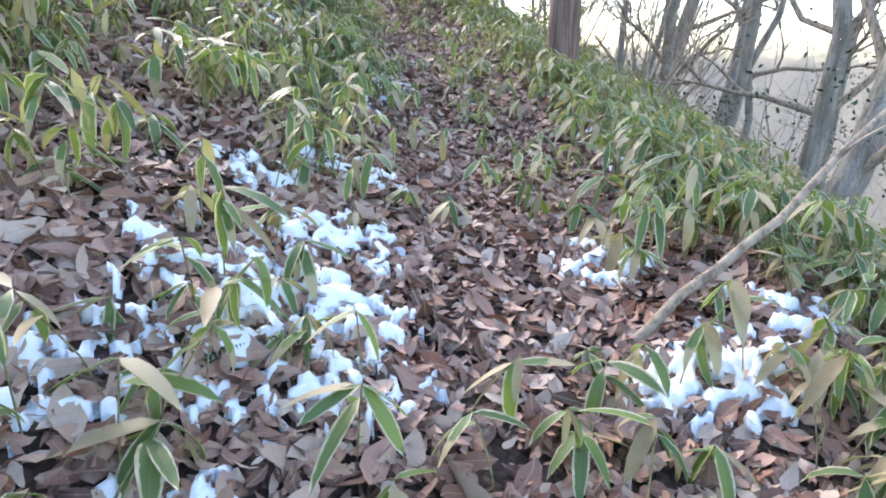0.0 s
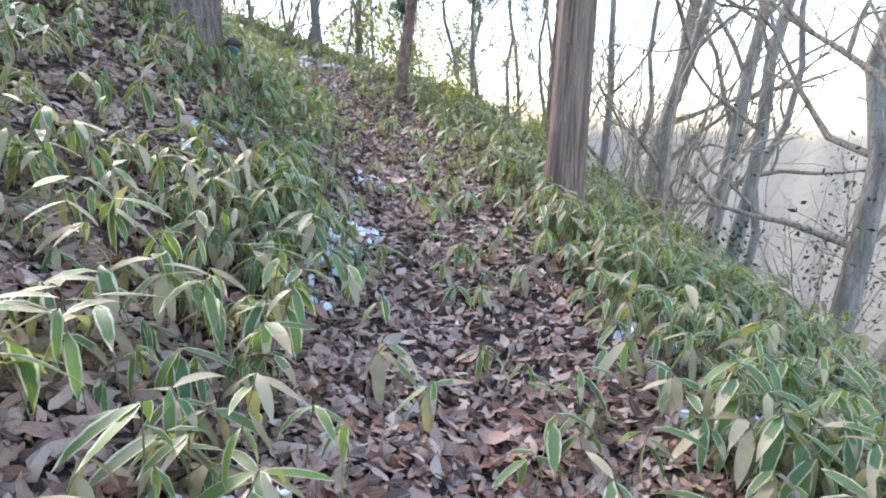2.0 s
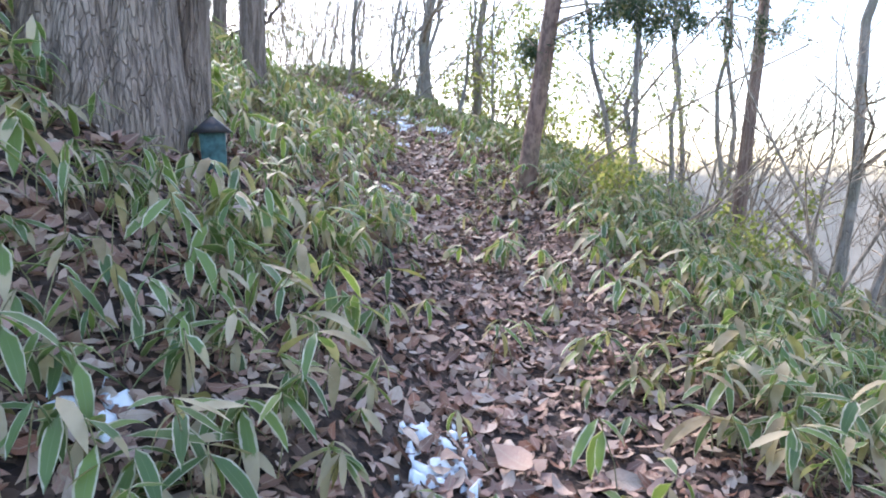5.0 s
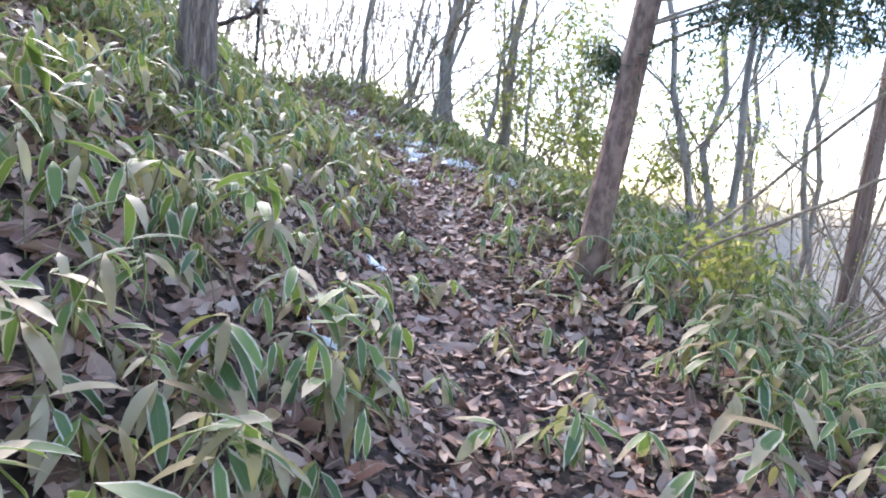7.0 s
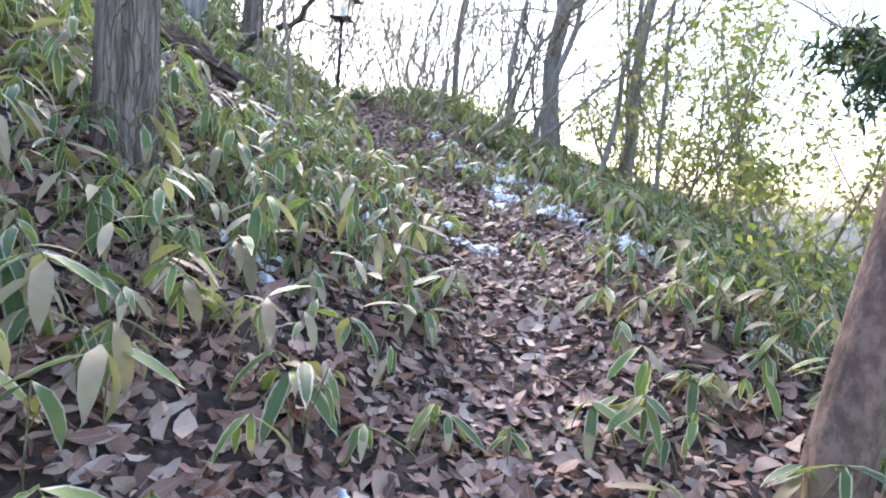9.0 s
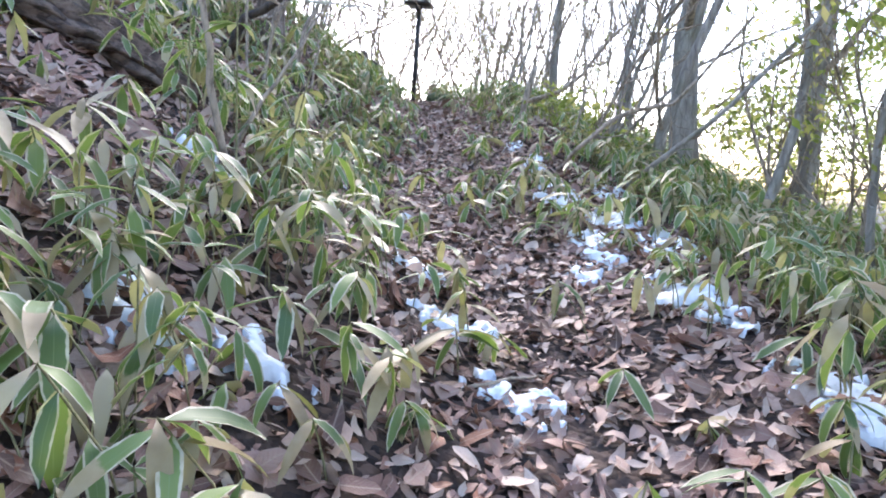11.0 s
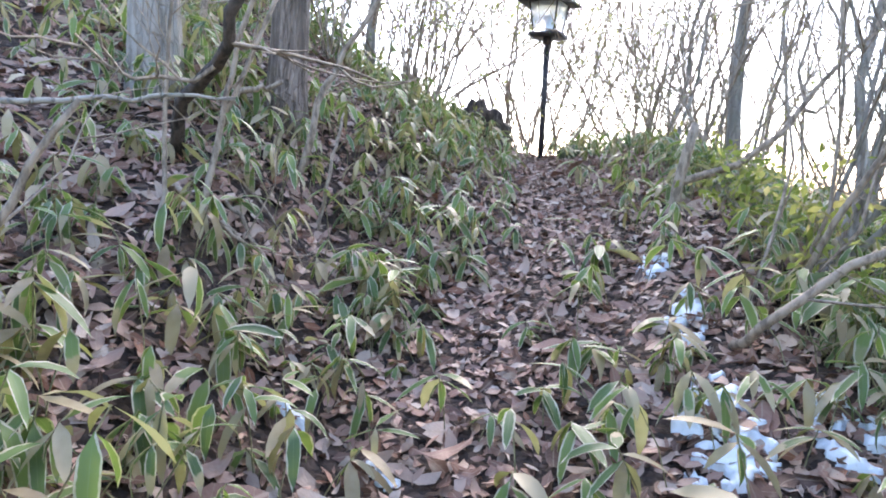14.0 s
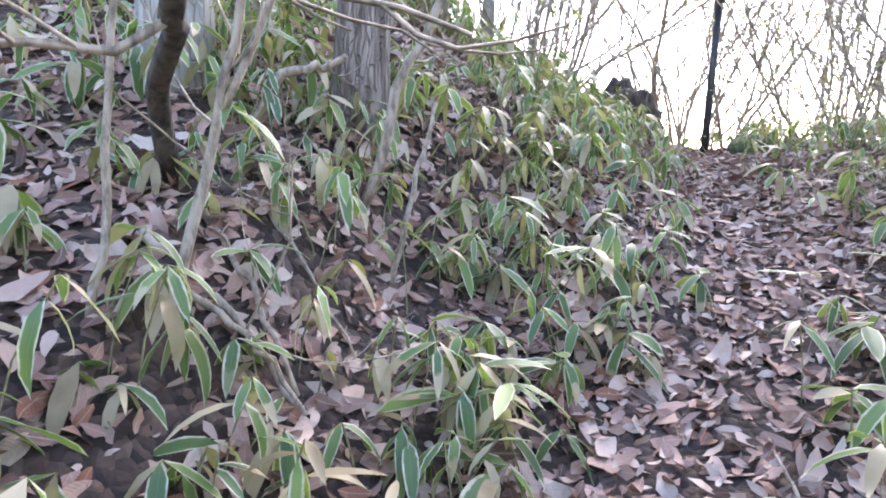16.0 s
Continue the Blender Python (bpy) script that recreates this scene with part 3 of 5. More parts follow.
# single plants along the path: x, y, height of the crown
PLANTS_A = ((-0.93, 1.24, 0.17), (-0.93, 1.34, 0.25), (-0.4, 1.39, 0.17), (0.19, 1.48, 0.25), (-0.49, 1.5, 0.25), (-0.17, 1.52, 0.25), (0.32, 1.53, 0.17), (-0.91,
            1.61, 0.25), (-0.65, 1.64, 0.17), (-0.24, 1.67, 0.25), (0.73, 1.69, 0.17), (-0.49, 1.7, 0.25), (-0.83, 1.74, 0.17), (0.14, 1.78, 0.17), (0.9, 1.78,
            0.17), (0.38, 1.8, 0.25), (-1.24, 1.9, 0.17), (-0.73, 2.07, 0.17), (-0.79, 2.18, 0.17), (1.01, 2.24, 0.17), (-1.3, 2.26, 0.25), (0.45, 2.5, 0.25),
            (-1.63, 2.56, 0.17), (0.34, 2.73, 0.17), (-0.75, 2.74, 0.17), (-1.73, 2.85, 0.17), (-0.34, 2.86, 0.17), (-0.22, 2.89, 0.17), (-0.73, 2.91, 0.17),
            (-0.45, 2.91, 0.25))
PLANTS_B = ((0.8, 2.93, 0.17), (-1.42, 2.96, 0.17), (0.42, 2.99, 0.17), (-0.85, 3.06, 0.17), (-0.65, 3.1, 0.17), (0.58, 3.15, 0.17), (-0.44, 3.23, 0.25), (0.87,
            3.44, 0.17), (-0.97, 3.58, 0.17), (0.35, 3.59, 0.17), (-0.68, 3.6, 0.25), (-0.3, 3.62, 0.25), (-0.93, 3.66, 0.25), (-0.44, 3.88, 0.17), (0.59, 4.04,
            0.25), (-0.89, 5.02, 0.17), (-0.39, 5.09, 0.17), (-0.75, 5.1, 0.17), (-0.26, 5.11, 0.25), (0.45, 5.16, 0.17), (-1.42, 5.17, 0.25), (-1.16, 5.19,
            0.17), (-0.77, 5.29, 0.17), (0.84, 5.34, 0.17), (-1.15, 5.43, 0.17), (0.7, 5.45, 0.17), (0.35, 5.51, 0.25), (0.86, 5.73, 0.17), (-1.79, 5.8, 0.17),
            (0.68, 5.92, 0.17))
PLANTS_C = ((-0.81, 5.94, 0.17), (-1.03, 5.95, 0.17), (-0.5, 5.97, 0.17), (-1.05, 6.29, 0.17), (-0.66, 6.36, 0.17), (0.83, 6.44, 0.17), (-1.55, 6.47, 0.17),
            (0.28, 6.51, 0.17), (0.48, 6.53, 0.17), (-1.89, 6.54, 0.17), (-0.92, 6.55, 0.17), (0.98, 6.57, 0.17), (0.57, 6.64, 0.17), (-0.43, 6.68, 0.17), (1.23,
            6.76, 0.17), (-0.24, 6.82, 0.17), (-1.1, 6.83, 0.17), (0.73, 6.85, 0.17), (-1.33, 7.21, 0.17), (0.61, 7.28, 0.17), (-0.75, 7.67, 0.17), (-1.25, 8.1,
            0.17), (-1.26, 8.28, 0.17), (-0.99, 8.32, 0.17), (-1.16, 8.41, 0.17), (-1, 8.41, 0.17), (-1.62, 8.48, 0.17), (-0.85, 8.49, 0.17), (-1, 8.74, 0.17),
            (-1.68, 8.9, 0.17))
PLANTS_D = ((-0.59, 9.04, 0.17), (-1.14, 9.08, 0.17), (0.22, 9.11, 0.17), (-0.93, 9.17, 0.17), (0.11, 9.21, 0.17), (-0.66, 9.41, 0.17), (0.5, 9.42, 0.17), (-1.45,
            9.51, 0.17), (-1.86, 9.77, 0.17), (-1.02, 9.87, 0.17), (-1.86, 9.87, 0.17), (-0.07, 9.97, 0.17), (-1.48, 9.98, 0.17), (-0.28, 10.06, 0.17), (-1.06,
            10.09, 0.17), (-2.12, 10.16, 0.17), (-0.9, 10.17, 0.17), (-1.83, 10.27, 0.17), (-0.92, 10.31, 0.17), (-0.77, 10.33, 0.17), (-1.56, 10.45, 0.17),
            (-1.42, 10.45, 0.25), (-1.84, 10.56, 0.17), (-2.38, 10.62, 0.17), (-1.14, 10.86, 0.17), (-0.89, 10.9, 0.17), (-1.52, 11, 0.17), (-0.36, 11.05, 0.17),
            (-0.51, 11.11, 0.17), (-0.19, 11.34, 0.17))
PLANTS_E = ((-1.35, 11.36, 0.17), (-1.86, 11.62, 0.17), (-1.42, 11.67, 0.17), (-2.02, 11.72, 0.17), (-1.88, 11.73, 0.17), (0.28, 11.83, 0.17), (-1.81, 11.85,
            0.17), (-2.2, 11.89, 0.17), (-1.7, 12.12, 0.17), (-2.01, 12.14, 0.17), (-1.64, 12.4, 0.17), (-1.85, 12.43, 0.17), (-2.92, 12.5, 0.17), (-2.3, 12.55,
            0.17), (-2.57, 12.74, 0.25), (-0.68, 12.75, 0.17), (-2.4, 12.76, 0.17), (-2.2, 12.83, 0.17), (-1.75, 12.85, 0.17), (-2.61, 12.88, 0.17), (-1.32,
            12.99, 0.17), (-1.74, 13.02, 0.17), (-2.94, 13.13, 0.25), (-2.84, 13.13, 0.17), (-3.45, 13.27, 0.17), (-2.31, 13.3, 0.17), (-3.26, 13.53, 0.25),
            (-2.26, 13.54, 0.25), (-3.05, 13.59, 0.25), (-2.52, 13.6, 0.17))
PLANTS_F = ((-3.56, 13.69, 0.17), (-4.39, 13.72, 0.17), (-3.23, 13.74, 0.17), (-3.32, 13.78, 0.17), (-3.45, 13.88, 0.17), (-4.01, 13.91, 0.17), (-3.73, 13.92,
            0.17), (-4.23, 14.02, 0.17), (-3.48, 14.1, 0.17), (-3.64, 14.13, 0.17), (-4.03, 14.16, 0.25), (-5.04, 14.18, 0.17), (-3.01, 14.19, 0.17), (-3.27,
            14.2, 0.17), (-3.98, 14.26, 0.17), (-4.48, 14.31, 0.17), (-4.99, 14.32, 0.17), (-2.09, 14.36, 0.17), (-3.96, 14.47, 0.17), (-3.67, 14.48, 0.17),
            (-2.58, 14.5, 0.17), (-1.87, 14.51, 0.17), (-4.15, 14.53, 0.17), (-3.48, 14.57, 0.17), (-5.03, 14.63, 0.17), (-2.38, 14.64, 0.17), (-2.63, 14.64,
            0.25), (-2.1, 14.64, 0.17), (-4.43, 14.67, 0.17), (-3.79, 14.67, 0.17))
PLANTS_G = ((-1.63, 14.71, 0.17), (-2.88, 14.74, 0.17), (-3.79, 14.77, 0.17), (-4.35, 14.79, 0.25), (-2.1, 14.8, 0.17), (-3.63, 14.81, 0.17), (-2.44, 14.87,
            0.17), (-3.73, 14.89, 0.17), (-4.79, 14.92, 0.17), (-3.88, 14.95, 0.17), (-2.77, 14.97, 0.17), (-2.56, 15.02, 0.17), (-3.83, 15.05, 0.25), (-4.66,
            15.05, 0.17), (-1.98, 15.11, 0.17), (-2.65, 15.12, 0.25), (-4.74, 15.13, 0.17), (-2.3, 15.15, 0.17), (-2.22, 15.2, 0.17), (-2.65, 15.23, 0.17),
            (-3.86, 15.23, 0.25), (-4.01, 15.25, 0.17), (-2.85, 15.25, 0.17), (-4.38, 15.3, 0.25), (-2.53, 15.33, 0.17), (-3.1, 15.35, 0.17), (-3.92, 15.36,
            0.17), (-4.45, 15.36, 0.17), (-2.91, 15.37, 0.17), (-4.23, 15.42, 0.17))
PLANTS_H = ((-3.87, 15.46, 0.17), (-2.61, 15.54, 0.17), (-3.93, 15.56, 0.17), (-4.12, 15.6, 0.17), (-3.95, 15.65, 0.17), (-3.85, 15.68, 0.17), (-4.61, 15.71,
            0.17), (-3.96, 15.8, 0.17), (-5, 15.82, 0.17), (-3.18, 15.85, 0.17), (-4.35, 15.86, 0.17), (-4.78, 15.88, 0.17), (-4.22, 15.9, 0.17), (-4.27, 16.06,
            0.17), (-3.18, 16.17, 0.17), (-4.81, 16.19, 0.17), (-4.36, 16.19, 0.17), (-4.12, 16.21, 0.17), (-3.9, 16.24, 0.17), (-3.36, 16.32, 0.17), (-4.89,
            16.35, 0.17), (-4.53, 16.37, 0.17), (-3.48, 16.43, 0.17), (-4.2, 16.44, 0.17), (-4.89, 16.45, 0.17), (-4.79, 16.71, 0.17), (-4.36, 16.73, 0.17),
            (-4.9, 16.97, 0.17), (-4.85, 17.26, 0.17))
DRY_PLANTS = ((-0.99, 2.03, 0.17), (-0.25, 2.72, 0.17), (-1, 2.95, 0.17), (0.21, 3.08, 0.25), (-1.56, 8.3, 0.17), (-1.14, 8.79, 0.17), (-0.03, 9.48, 0.17), (-1.43,
              9.8, 0.17), (-1.97, 11.83, 0.25), (-1.83, 12.18, 0.17), (-1.83, 12.57, 0.17), (-2.8, 13.67, 0.17), (-3.72, 14.26, 0.17), (-3.98, 14.64, 0.17), (-4.09,
              14.66, 0.25), (-4.23, 14.77, 0.17), (-4.9, 16.02, 0.17), (-5.09, 16.2, 0.17), (-5.01, 16.26, 0.17), (-5.15, 16.34, 0.17))
PLANTS = PLANTS_A + PLANTS_B + PLANTS_C + PLANTS_D + PLANTS_E + PLANTS_F + PLANTS_G + PLANTS_H


def bamboo_plant(form, material, label):
    plant = empty("dwarf_bamboo", (0, 0, 0), label, "bamboo plant", "bamboo plants along the path")
    part("cane", tri_mesh("cane", *tube(form[0], np.linspace(.0034, .002, len(form[0])), 5), CULM), plant)
    for v, t, uv in form[1]:
        part("blade", tri_mesh("blade", v, t, material, uv), plant)
    return plant


def plant_all(spots, forms, material, label, turn_gen):
    masters = []
    for i, (x, y, h) in enumerate(spots):
        m = pose(x, y, float(ground_z(x, y)), 0, 0, turn_gen.uniform(0, 360)) @ Matrix.Scale(turn_gen.uniform(.88, 1.12), 4)
        if i < len(forms):
            masters.append(bamboo_plant(forms[i], material, label))
            masters[i].matrix_basis = m
        else:
            copy_thing(masters[int(turn_gen.integers(len(masters)))], m)


hg = np.random.default_rng(5)
plant_all([p for p in PLANTS if p[2] < .2], FORMS[0], BLADE, "low dwarf bamboo plant with drooping white-edged blades", hg)
plant_all([p for p in PLANTS if p[2] > .2], FORMS[1], BLADE, "knee-high dwarf bamboo plant with drooping white-edged blades", hg)
plant_all(DRY_PLANTS, DRY_FORMS, DRY_BLADE, "dried-out tan dwarf bamboo plant with hanging blades", hg)


# ---- old snow ----
def snow_patch(cx, cy, rx, ry, turn, gen, fill=0.5):
    step = .014
    n = int(max(rx, ry) / step) + 2
    g = np.arange(-n, n + 1) * step
    A, B = np.meshgrid(g, g)
    c, s = np.cos(turn), np.sin(turn)
    X, Y = cx + A * c - B * s, cy + A * s + B * c
    o = gen.uniform(0, 50)
    nz = np.array([noise.fractal(Vector((a * 18 + o, b * 18, 1.7)), 0.85, 2.1, 5) for a, b in zip(X.ravel(), Y.ravel())]).reshape(X.shape)
    h = fill * .75 + nz * 1.5 - ((A / rx) ** 2 + (B / ry) ** 2) ** 1.5 * (fill + .2)
    inside = h > -.06
    Z = ground_z(X, Y) + (.014 if cy < 4.2 else .004) + np.where(h > 0, .008 + .026 * np.sqrt(np.clip(h, 0, 1)), .008 + h * .5) + nz * .006
    idx = np.arange(X.size).reshape(X.shape)
    quad = inside[:-1, :-1] | inside[1:, :-1] | inside[:-1, 1:] | inside[1:, 1:]
    i, j, k, l = idx[:-1, :-1][quad], idx[:-1, 1:][quad], idx[1:, 1:][quad], idx[1:, :-1][quad]
    t = np.concatenate([np.stack([i, j, k], -1), np.stack([i, k, l], -1)])
    used, inv = np.unique(t, return_inverse=True)
    v = np.stack([X.ravel(), Y.ravel(), Z.ravel()], -1)[used]
    return v, inv.reshape(-1, 3)


SNOWS = ((-.72, 1.85, .42, .42, .3, .62), (-.62, 2.4, .24, .22, 0, .5), (-1.15, 1.45, .2, .16, .5, .35), (-.75, 1.25, .2, .14, 0, .4), (.38, 2.5, .2, .26, 0, .45),
         (.52, 1.85, .3, .22, .2, .5), (.88, 2.1, .2, .16, 0, .35), (.92, 3.25, .16, .12, 0, .4), (-.62, 3.05, .26, .16, .3, .5), (-.95, 2.65, .2, .15, 0, .45),
         (-.66, 4.95, .18, .2, 0, .42), (-.68, 4.5, .14, .14, 0, .4))
SNOWS_2 = ((.9, 3.7, .18, .22, 0, .35), (.95, 4.4, .2, .14, 0, .35), (-.45, 5.65, .16, .16, 0, .42), (-.62, 5.2, .18, .14, 0, .4), (-1.4, 5.6, .14, .1, 0, .35),
           (-.4, 7.05, .14, .22, 0, .42), (-1.28, 6.45, .12, .1, 0, .35), (-1.48, 6.05, .14, .1, 0, .35), (-.02, 12.1, .2, .14, 0, .4), (-2.05, 11.15, .2, .12, 0, .4),
           (-1.1, 9.2, .08, .07, 0, .35), (-1.2, 10.4, .08, .07, 0, .35))
SNOWS_3 = ((-1.8, 14.35, .34, .14, 2.2, .55), (-1.25, 13.8, .36, .15, 2.35, .55), (-.68, 13.15, .34, .18, 2.3, .5), (-1.62, 12.85, .2, .13, 0, .5), (-2.0, 13.15, .2, .14, .5, .45),
           (-2.34, 12.05, .24, .14, 0, .5), (-2.1, 12.25, .16, .12, 0, .4), (-3.15, 12.95, .2, .1, 0, .45), (-2.42, 13.5, .18, .13, 0, .42))
SNOWS_4 = ((-2.7, 15.8, .26, .13, 2.0, .5), (-2.3, 15.15, .34, .18, 2.1, .55), (-1.82, 14.75, .28, .2, 2.2, .55), (-1.45, 14.45, .28, .18, 2.2, .55), (-2.0, 15.3, .2, .14, 2, .45),
           (-3.07, 14.4, .09, .07, 0, .4), (-3.4, 14.27, .08, .07, 0, .4), (-3.1, 16.3, .16, .1, 2, .35), (-1.75, 14.0, .16, .1, 2.2, .4))
for row in SNOWS + SNOWS_2 + SNOWS_3 + SNOWS_4:
    late = row[1] > 11.5
    v, t = snow_patch(row[0] + (.08 if late else 0), row[1], row[2] * .9, row[3] * (.74 if late else .84), row[4], rng, row[5] * (1.0 if late else .58 if row[2] > .23 and row[0] < 0 else .56))
    if len(t) > 20:
        tagged(new("snow_patch", tri_mesh("snow_patch", v, t, SNOW)), "thin patch of old crusted snow among fallen leaves", "snow", "snow patches")


# ---- trees ----
def trunk_line(x, y, lean, height, gen, bow=0.15, steps=14, sink=0.15):
    f = np.linspace(0, 1, steps)
    z0 = float(ground_z(x, y)) - sink
    wob = np.cumsum(gen.normal(0, bow * .07, (steps, 2)), axis=0) * height / 10
    wob -= wob[0]
    return np.stack([x + lean[0] * height * f + wob[:, 0], y + lean[1] * height * f + wob[:, 1], z0 + (height + sink) * f], -1)


def old_tree(name, label, x, y, dia, lean, height, material, gen, flare=0.5, flutes=7, limbs=10, limb_from=0.35, low_stub=True, bow=.15):
    """A stout trunk with buttressed foot, fluted bark and upper limbs."""
    line = trunk_line(x, y, lean, height, gen, bow, 26, .15 + dia * .6)
    f = np.linspace(0, 1, 26) ** 1.7
    line = np.stack([np.interp(f, np.linspace(0, 1, 26), line[:, k]) for k in range(3)], -1)
    h = np.maximum(line[:, 2] - line[0, 2] - dia * .6, 0)
    r = dia * .5 * (1 - .75 * f) * (1 + flare * np.exp(-h / (dia * 1.1)))
    tree = empty(name, (0, 0, 0), label, "tree")
    part("trunk", tri_mesh("trunk", *tube(line, r, 110, .03, flutes, None, ridges=.045), material), tree)
    for _ in range(limbs):
        s = Soup()
        k = gen.uniform(limb_from, .97)
        i = int(np.searchsorted(f, k))
        a = gen.uniform(0, 6.28)
        twigs(s, line[i], (np.cos(a), np.sin(a), gen.uniform(-.1, .6)), gen.uniform(1, 2.6), max(.012, r[i] * .3), gen, 2)
        part("limb", s.mesh("limb", TWIG), tree)
    return tree, line


def bare_tree(x, y, dia, lx, ly, height, gen, label, name="bare_tree", material=None, limbs=9, limb_from=.1, tip_leaves=None, category="tree", far=False):
    line = trunk_line(x, y, (lx, ly), height, gen, 1.3)
    r = dia * .36 * np.linspace(1, .16, len(line)) * (1 + .3 * np.exp(-np.arange(len(line)) * 1.2))
    tree = empty(name, (0, 0, 0), label, category)
    part("trunk", tri_mesh("trunk", *tube(line, r, 12 if dia > .1 else 7, .04, 3, gen), material or GREY), tree)
    s, tips = Soup(), []
    for _ in range(limbs):
        if not far:
            s = Soup()
        k = gen.uniform(limb_from, .98) * (len(line) - 1)
        a = gen.uniform(0, 6.28)
        twigs(s, line[int(k)], (np.cos(a) + lx * 2, np.sin(a) + ly * 2, gen.uniform(.3, 1.6)), height * gen.uniform(.14, .3), max(.006, r[int(k)] * .42), gen, 2, tips)
        if not far:
            part("limb", s.mesh("limb", TWIG), tree)
    if far:
        tagged(part("crown", s.mesh("crown", TWIG), tree), "thin leafless twigs", kind="stuff")
    if tip_leaves:
        mat, per, size = tip_leaves
        part("crown", tri_mesh("crown", *leaf_cloud(tips, per, size, gen, .07, .2, .45), mat, smooth=False), tree)
    return tree


def shrub(x, y, stems, height, gen, label, leaves=None, spread=.35, lean=(0, 0), radius=.018, material=None, name="shrub", least=.0025):
    """Several stems from one foot."""
    z = float(ground_z(x, y)) - .05
    tree = empty(name, (0, 0, 0), label, "shrub")
    tips = []
    for _ in range(stems):
        d = np.array([gen.normal(lean[0], spread), gen.normal(lean[1], spread), 1.0])
        s = Soup()
        twigs(s, (x + gen.normal(0, .06), y + gen.normal(0, .06), z), d, height * gen.uniform(.65, 1.1), radius * gen.uniform(.6, 1.2), gen, 2, tips, .06, .7, least)
        part("stem", s.mesh("stem", material or TWIG), tree)
    if leaves:
        mat, per, size = leaves
        part("crown", tri_mesh("crown", *leaf_cloud(tips, per, size, gen, .06, .2, .45), mat, smooth=False), tree)
    return tree


tg = np.random.default_rng(21)
old_tree("cedar", "straight brown cedar trunk with peeling fibrous bark", 1.13, 6.46, .30, (0.0, 0.0), 13, CEDAR, tg, .35, 6, 8, .5, bow=.03)
old_tree("old_cedar", "stout grey-brown old cedar with deeply ridged bark", -2.3, 8.02, .6, (.05, .02), 14, OLD_CEDAR, tg, .55, 9, 6, .5, bow=.03)
old_tree("cedar", "slender grey cedar beside a stouter old one", -2.0, 8.42, .20, (.02, .0), 12, OLD_CEDAR, tg, .5, 5, 5, .5, bow=.05)
old_tree("cedar", "mid-sized grey cedar on the upper bank", -2.75, 11.2, .25, (-.01, 0), 13, OLD_CEDAR, tg, .35, 6, 6, .5, bow=.05)
old_tree("old_cedar", "stout brown cedar with ridged bark on the bank", -4.98, 15.24, .225, (.03, .03), 12, OLD_CEDAR, tg, .45, 7, 5, .5, bow=.05)
old_tree("mossy_tree", "pale lichen-covered trunk on the upper bank", -5.2, 14.55, .27, (.0, .0), 11, GREY, tg, .35, 5, 5, .5, bow=.08)

# the leaning slim cedar, which bears hanging sprays
slim, slim_line = old_tree("slim_cedar", "slim leaning red-brown cedar at the path's edge", -.02, 10.9, .17, (.11, .0), 9, SLIM, tg, .55, 4, 0, bow=.12)
foliage, wood = [], Soup()
for h, dx, dy, ln in ((1.25, -.4, .5, .4), (1.5, .8, -.4, 1.1), (1.7, .9, -.5, 1.5), (1.9, .5, .8, 1.3), (2.1, -.5, -.6, 1.3), (2.3, .8, .1, 1.6),
                      (2.6, .2, -.9, 1.5), (2.9, -.8, .2, 1.5), (3.2, .7, .6, 1.6), (1.75, 1.0, -.2, 1.7), (1.35, 1.0, -.45, 2.1), (1.5, 1.0, -.55, 2.3), (1.65, .9, -.2, 2.0), (1.9, .9, .1, 2.0)):
    i = float(ground_z(-.02, 10.9)) + h
    start = np.array([np.interp(i, slim_line[:, 2], slim_line[:, k]) for k in range(3)])
    line = bent(start, (dx, dy, .25), ln, tg, 6, .12, -.05)
    wood, shoots = Soup(), []
    wood.add(*tube(line, np.linspace(.012, .003, 7), 4, cap=False))
    for k in range(2, 7):
        for _ in range(3 if h > 1.3 else 2):
            side = bent(line[k], tg.normal(0, 1, 3) * (1, 1, .3) - (0, 0, .5), tg.uniform(.2, .45) * (1 if h > 1.3 else .45), tg, 4, .15, -.12)
            shoots.append(side)
    limb = part("limb", wood.mesh("limb", TWIG), slim)
    for side in shoots:
        part("twig", tri_mesh("twig", *tube(side, np.linspace(.004, .0015, 5), 3, cap=False), TWIG), limb)
    foliage += shoots
part("crown", tri_mesh("crown", *sprays(foliage, tg, .05, 14), SPRAY, smooth=False), slim)


def spray_tree(x, y, dia, height, low, gen, label, count=14):
    tree, line = old_tree("cypress", label, x, y, dia, (.02, 0), height, CEDAR, gen, .3, 5, 0, bow=.06)
    foliage = []
    for _ in range(count):
        i = gen.uniform(low, low + 4)
        start = np.array([np.interp(float(ground_z(x, y)) + i, line[:, 2], line[:, k]) for k in range(3)])
        a = gen.uniform(0, 6.28)
        limb = bent(start, (np.cos(a), np.sin(a), .2), gen.uniform(.9, 1.8), gen, 6, .12, -.06)
        part("limb", tri_mesh("limb", *tube(limb, np.linspace(.014, .004, 7), 4, cap=False), TWIG), tree)
        for k in range(2, 7):
            for _ in range(3):
                side = bent(limb[k], gen.normal(0, 1, 3) * (1, 1, .3) - (0, 0, .5), gen.uniform(.25, .5), gen, 4, .15, -.12)
                foliage.append(side)
    part("crown", tri_mesh("crown", *sprays(foliage, gen, .05, 10), SPRAY, smooth=False), tree)


spray_tree(3.1, 13.9, .2, 9, 3.0, tg, "young cypress with dark hanging sprays on the lower slope")

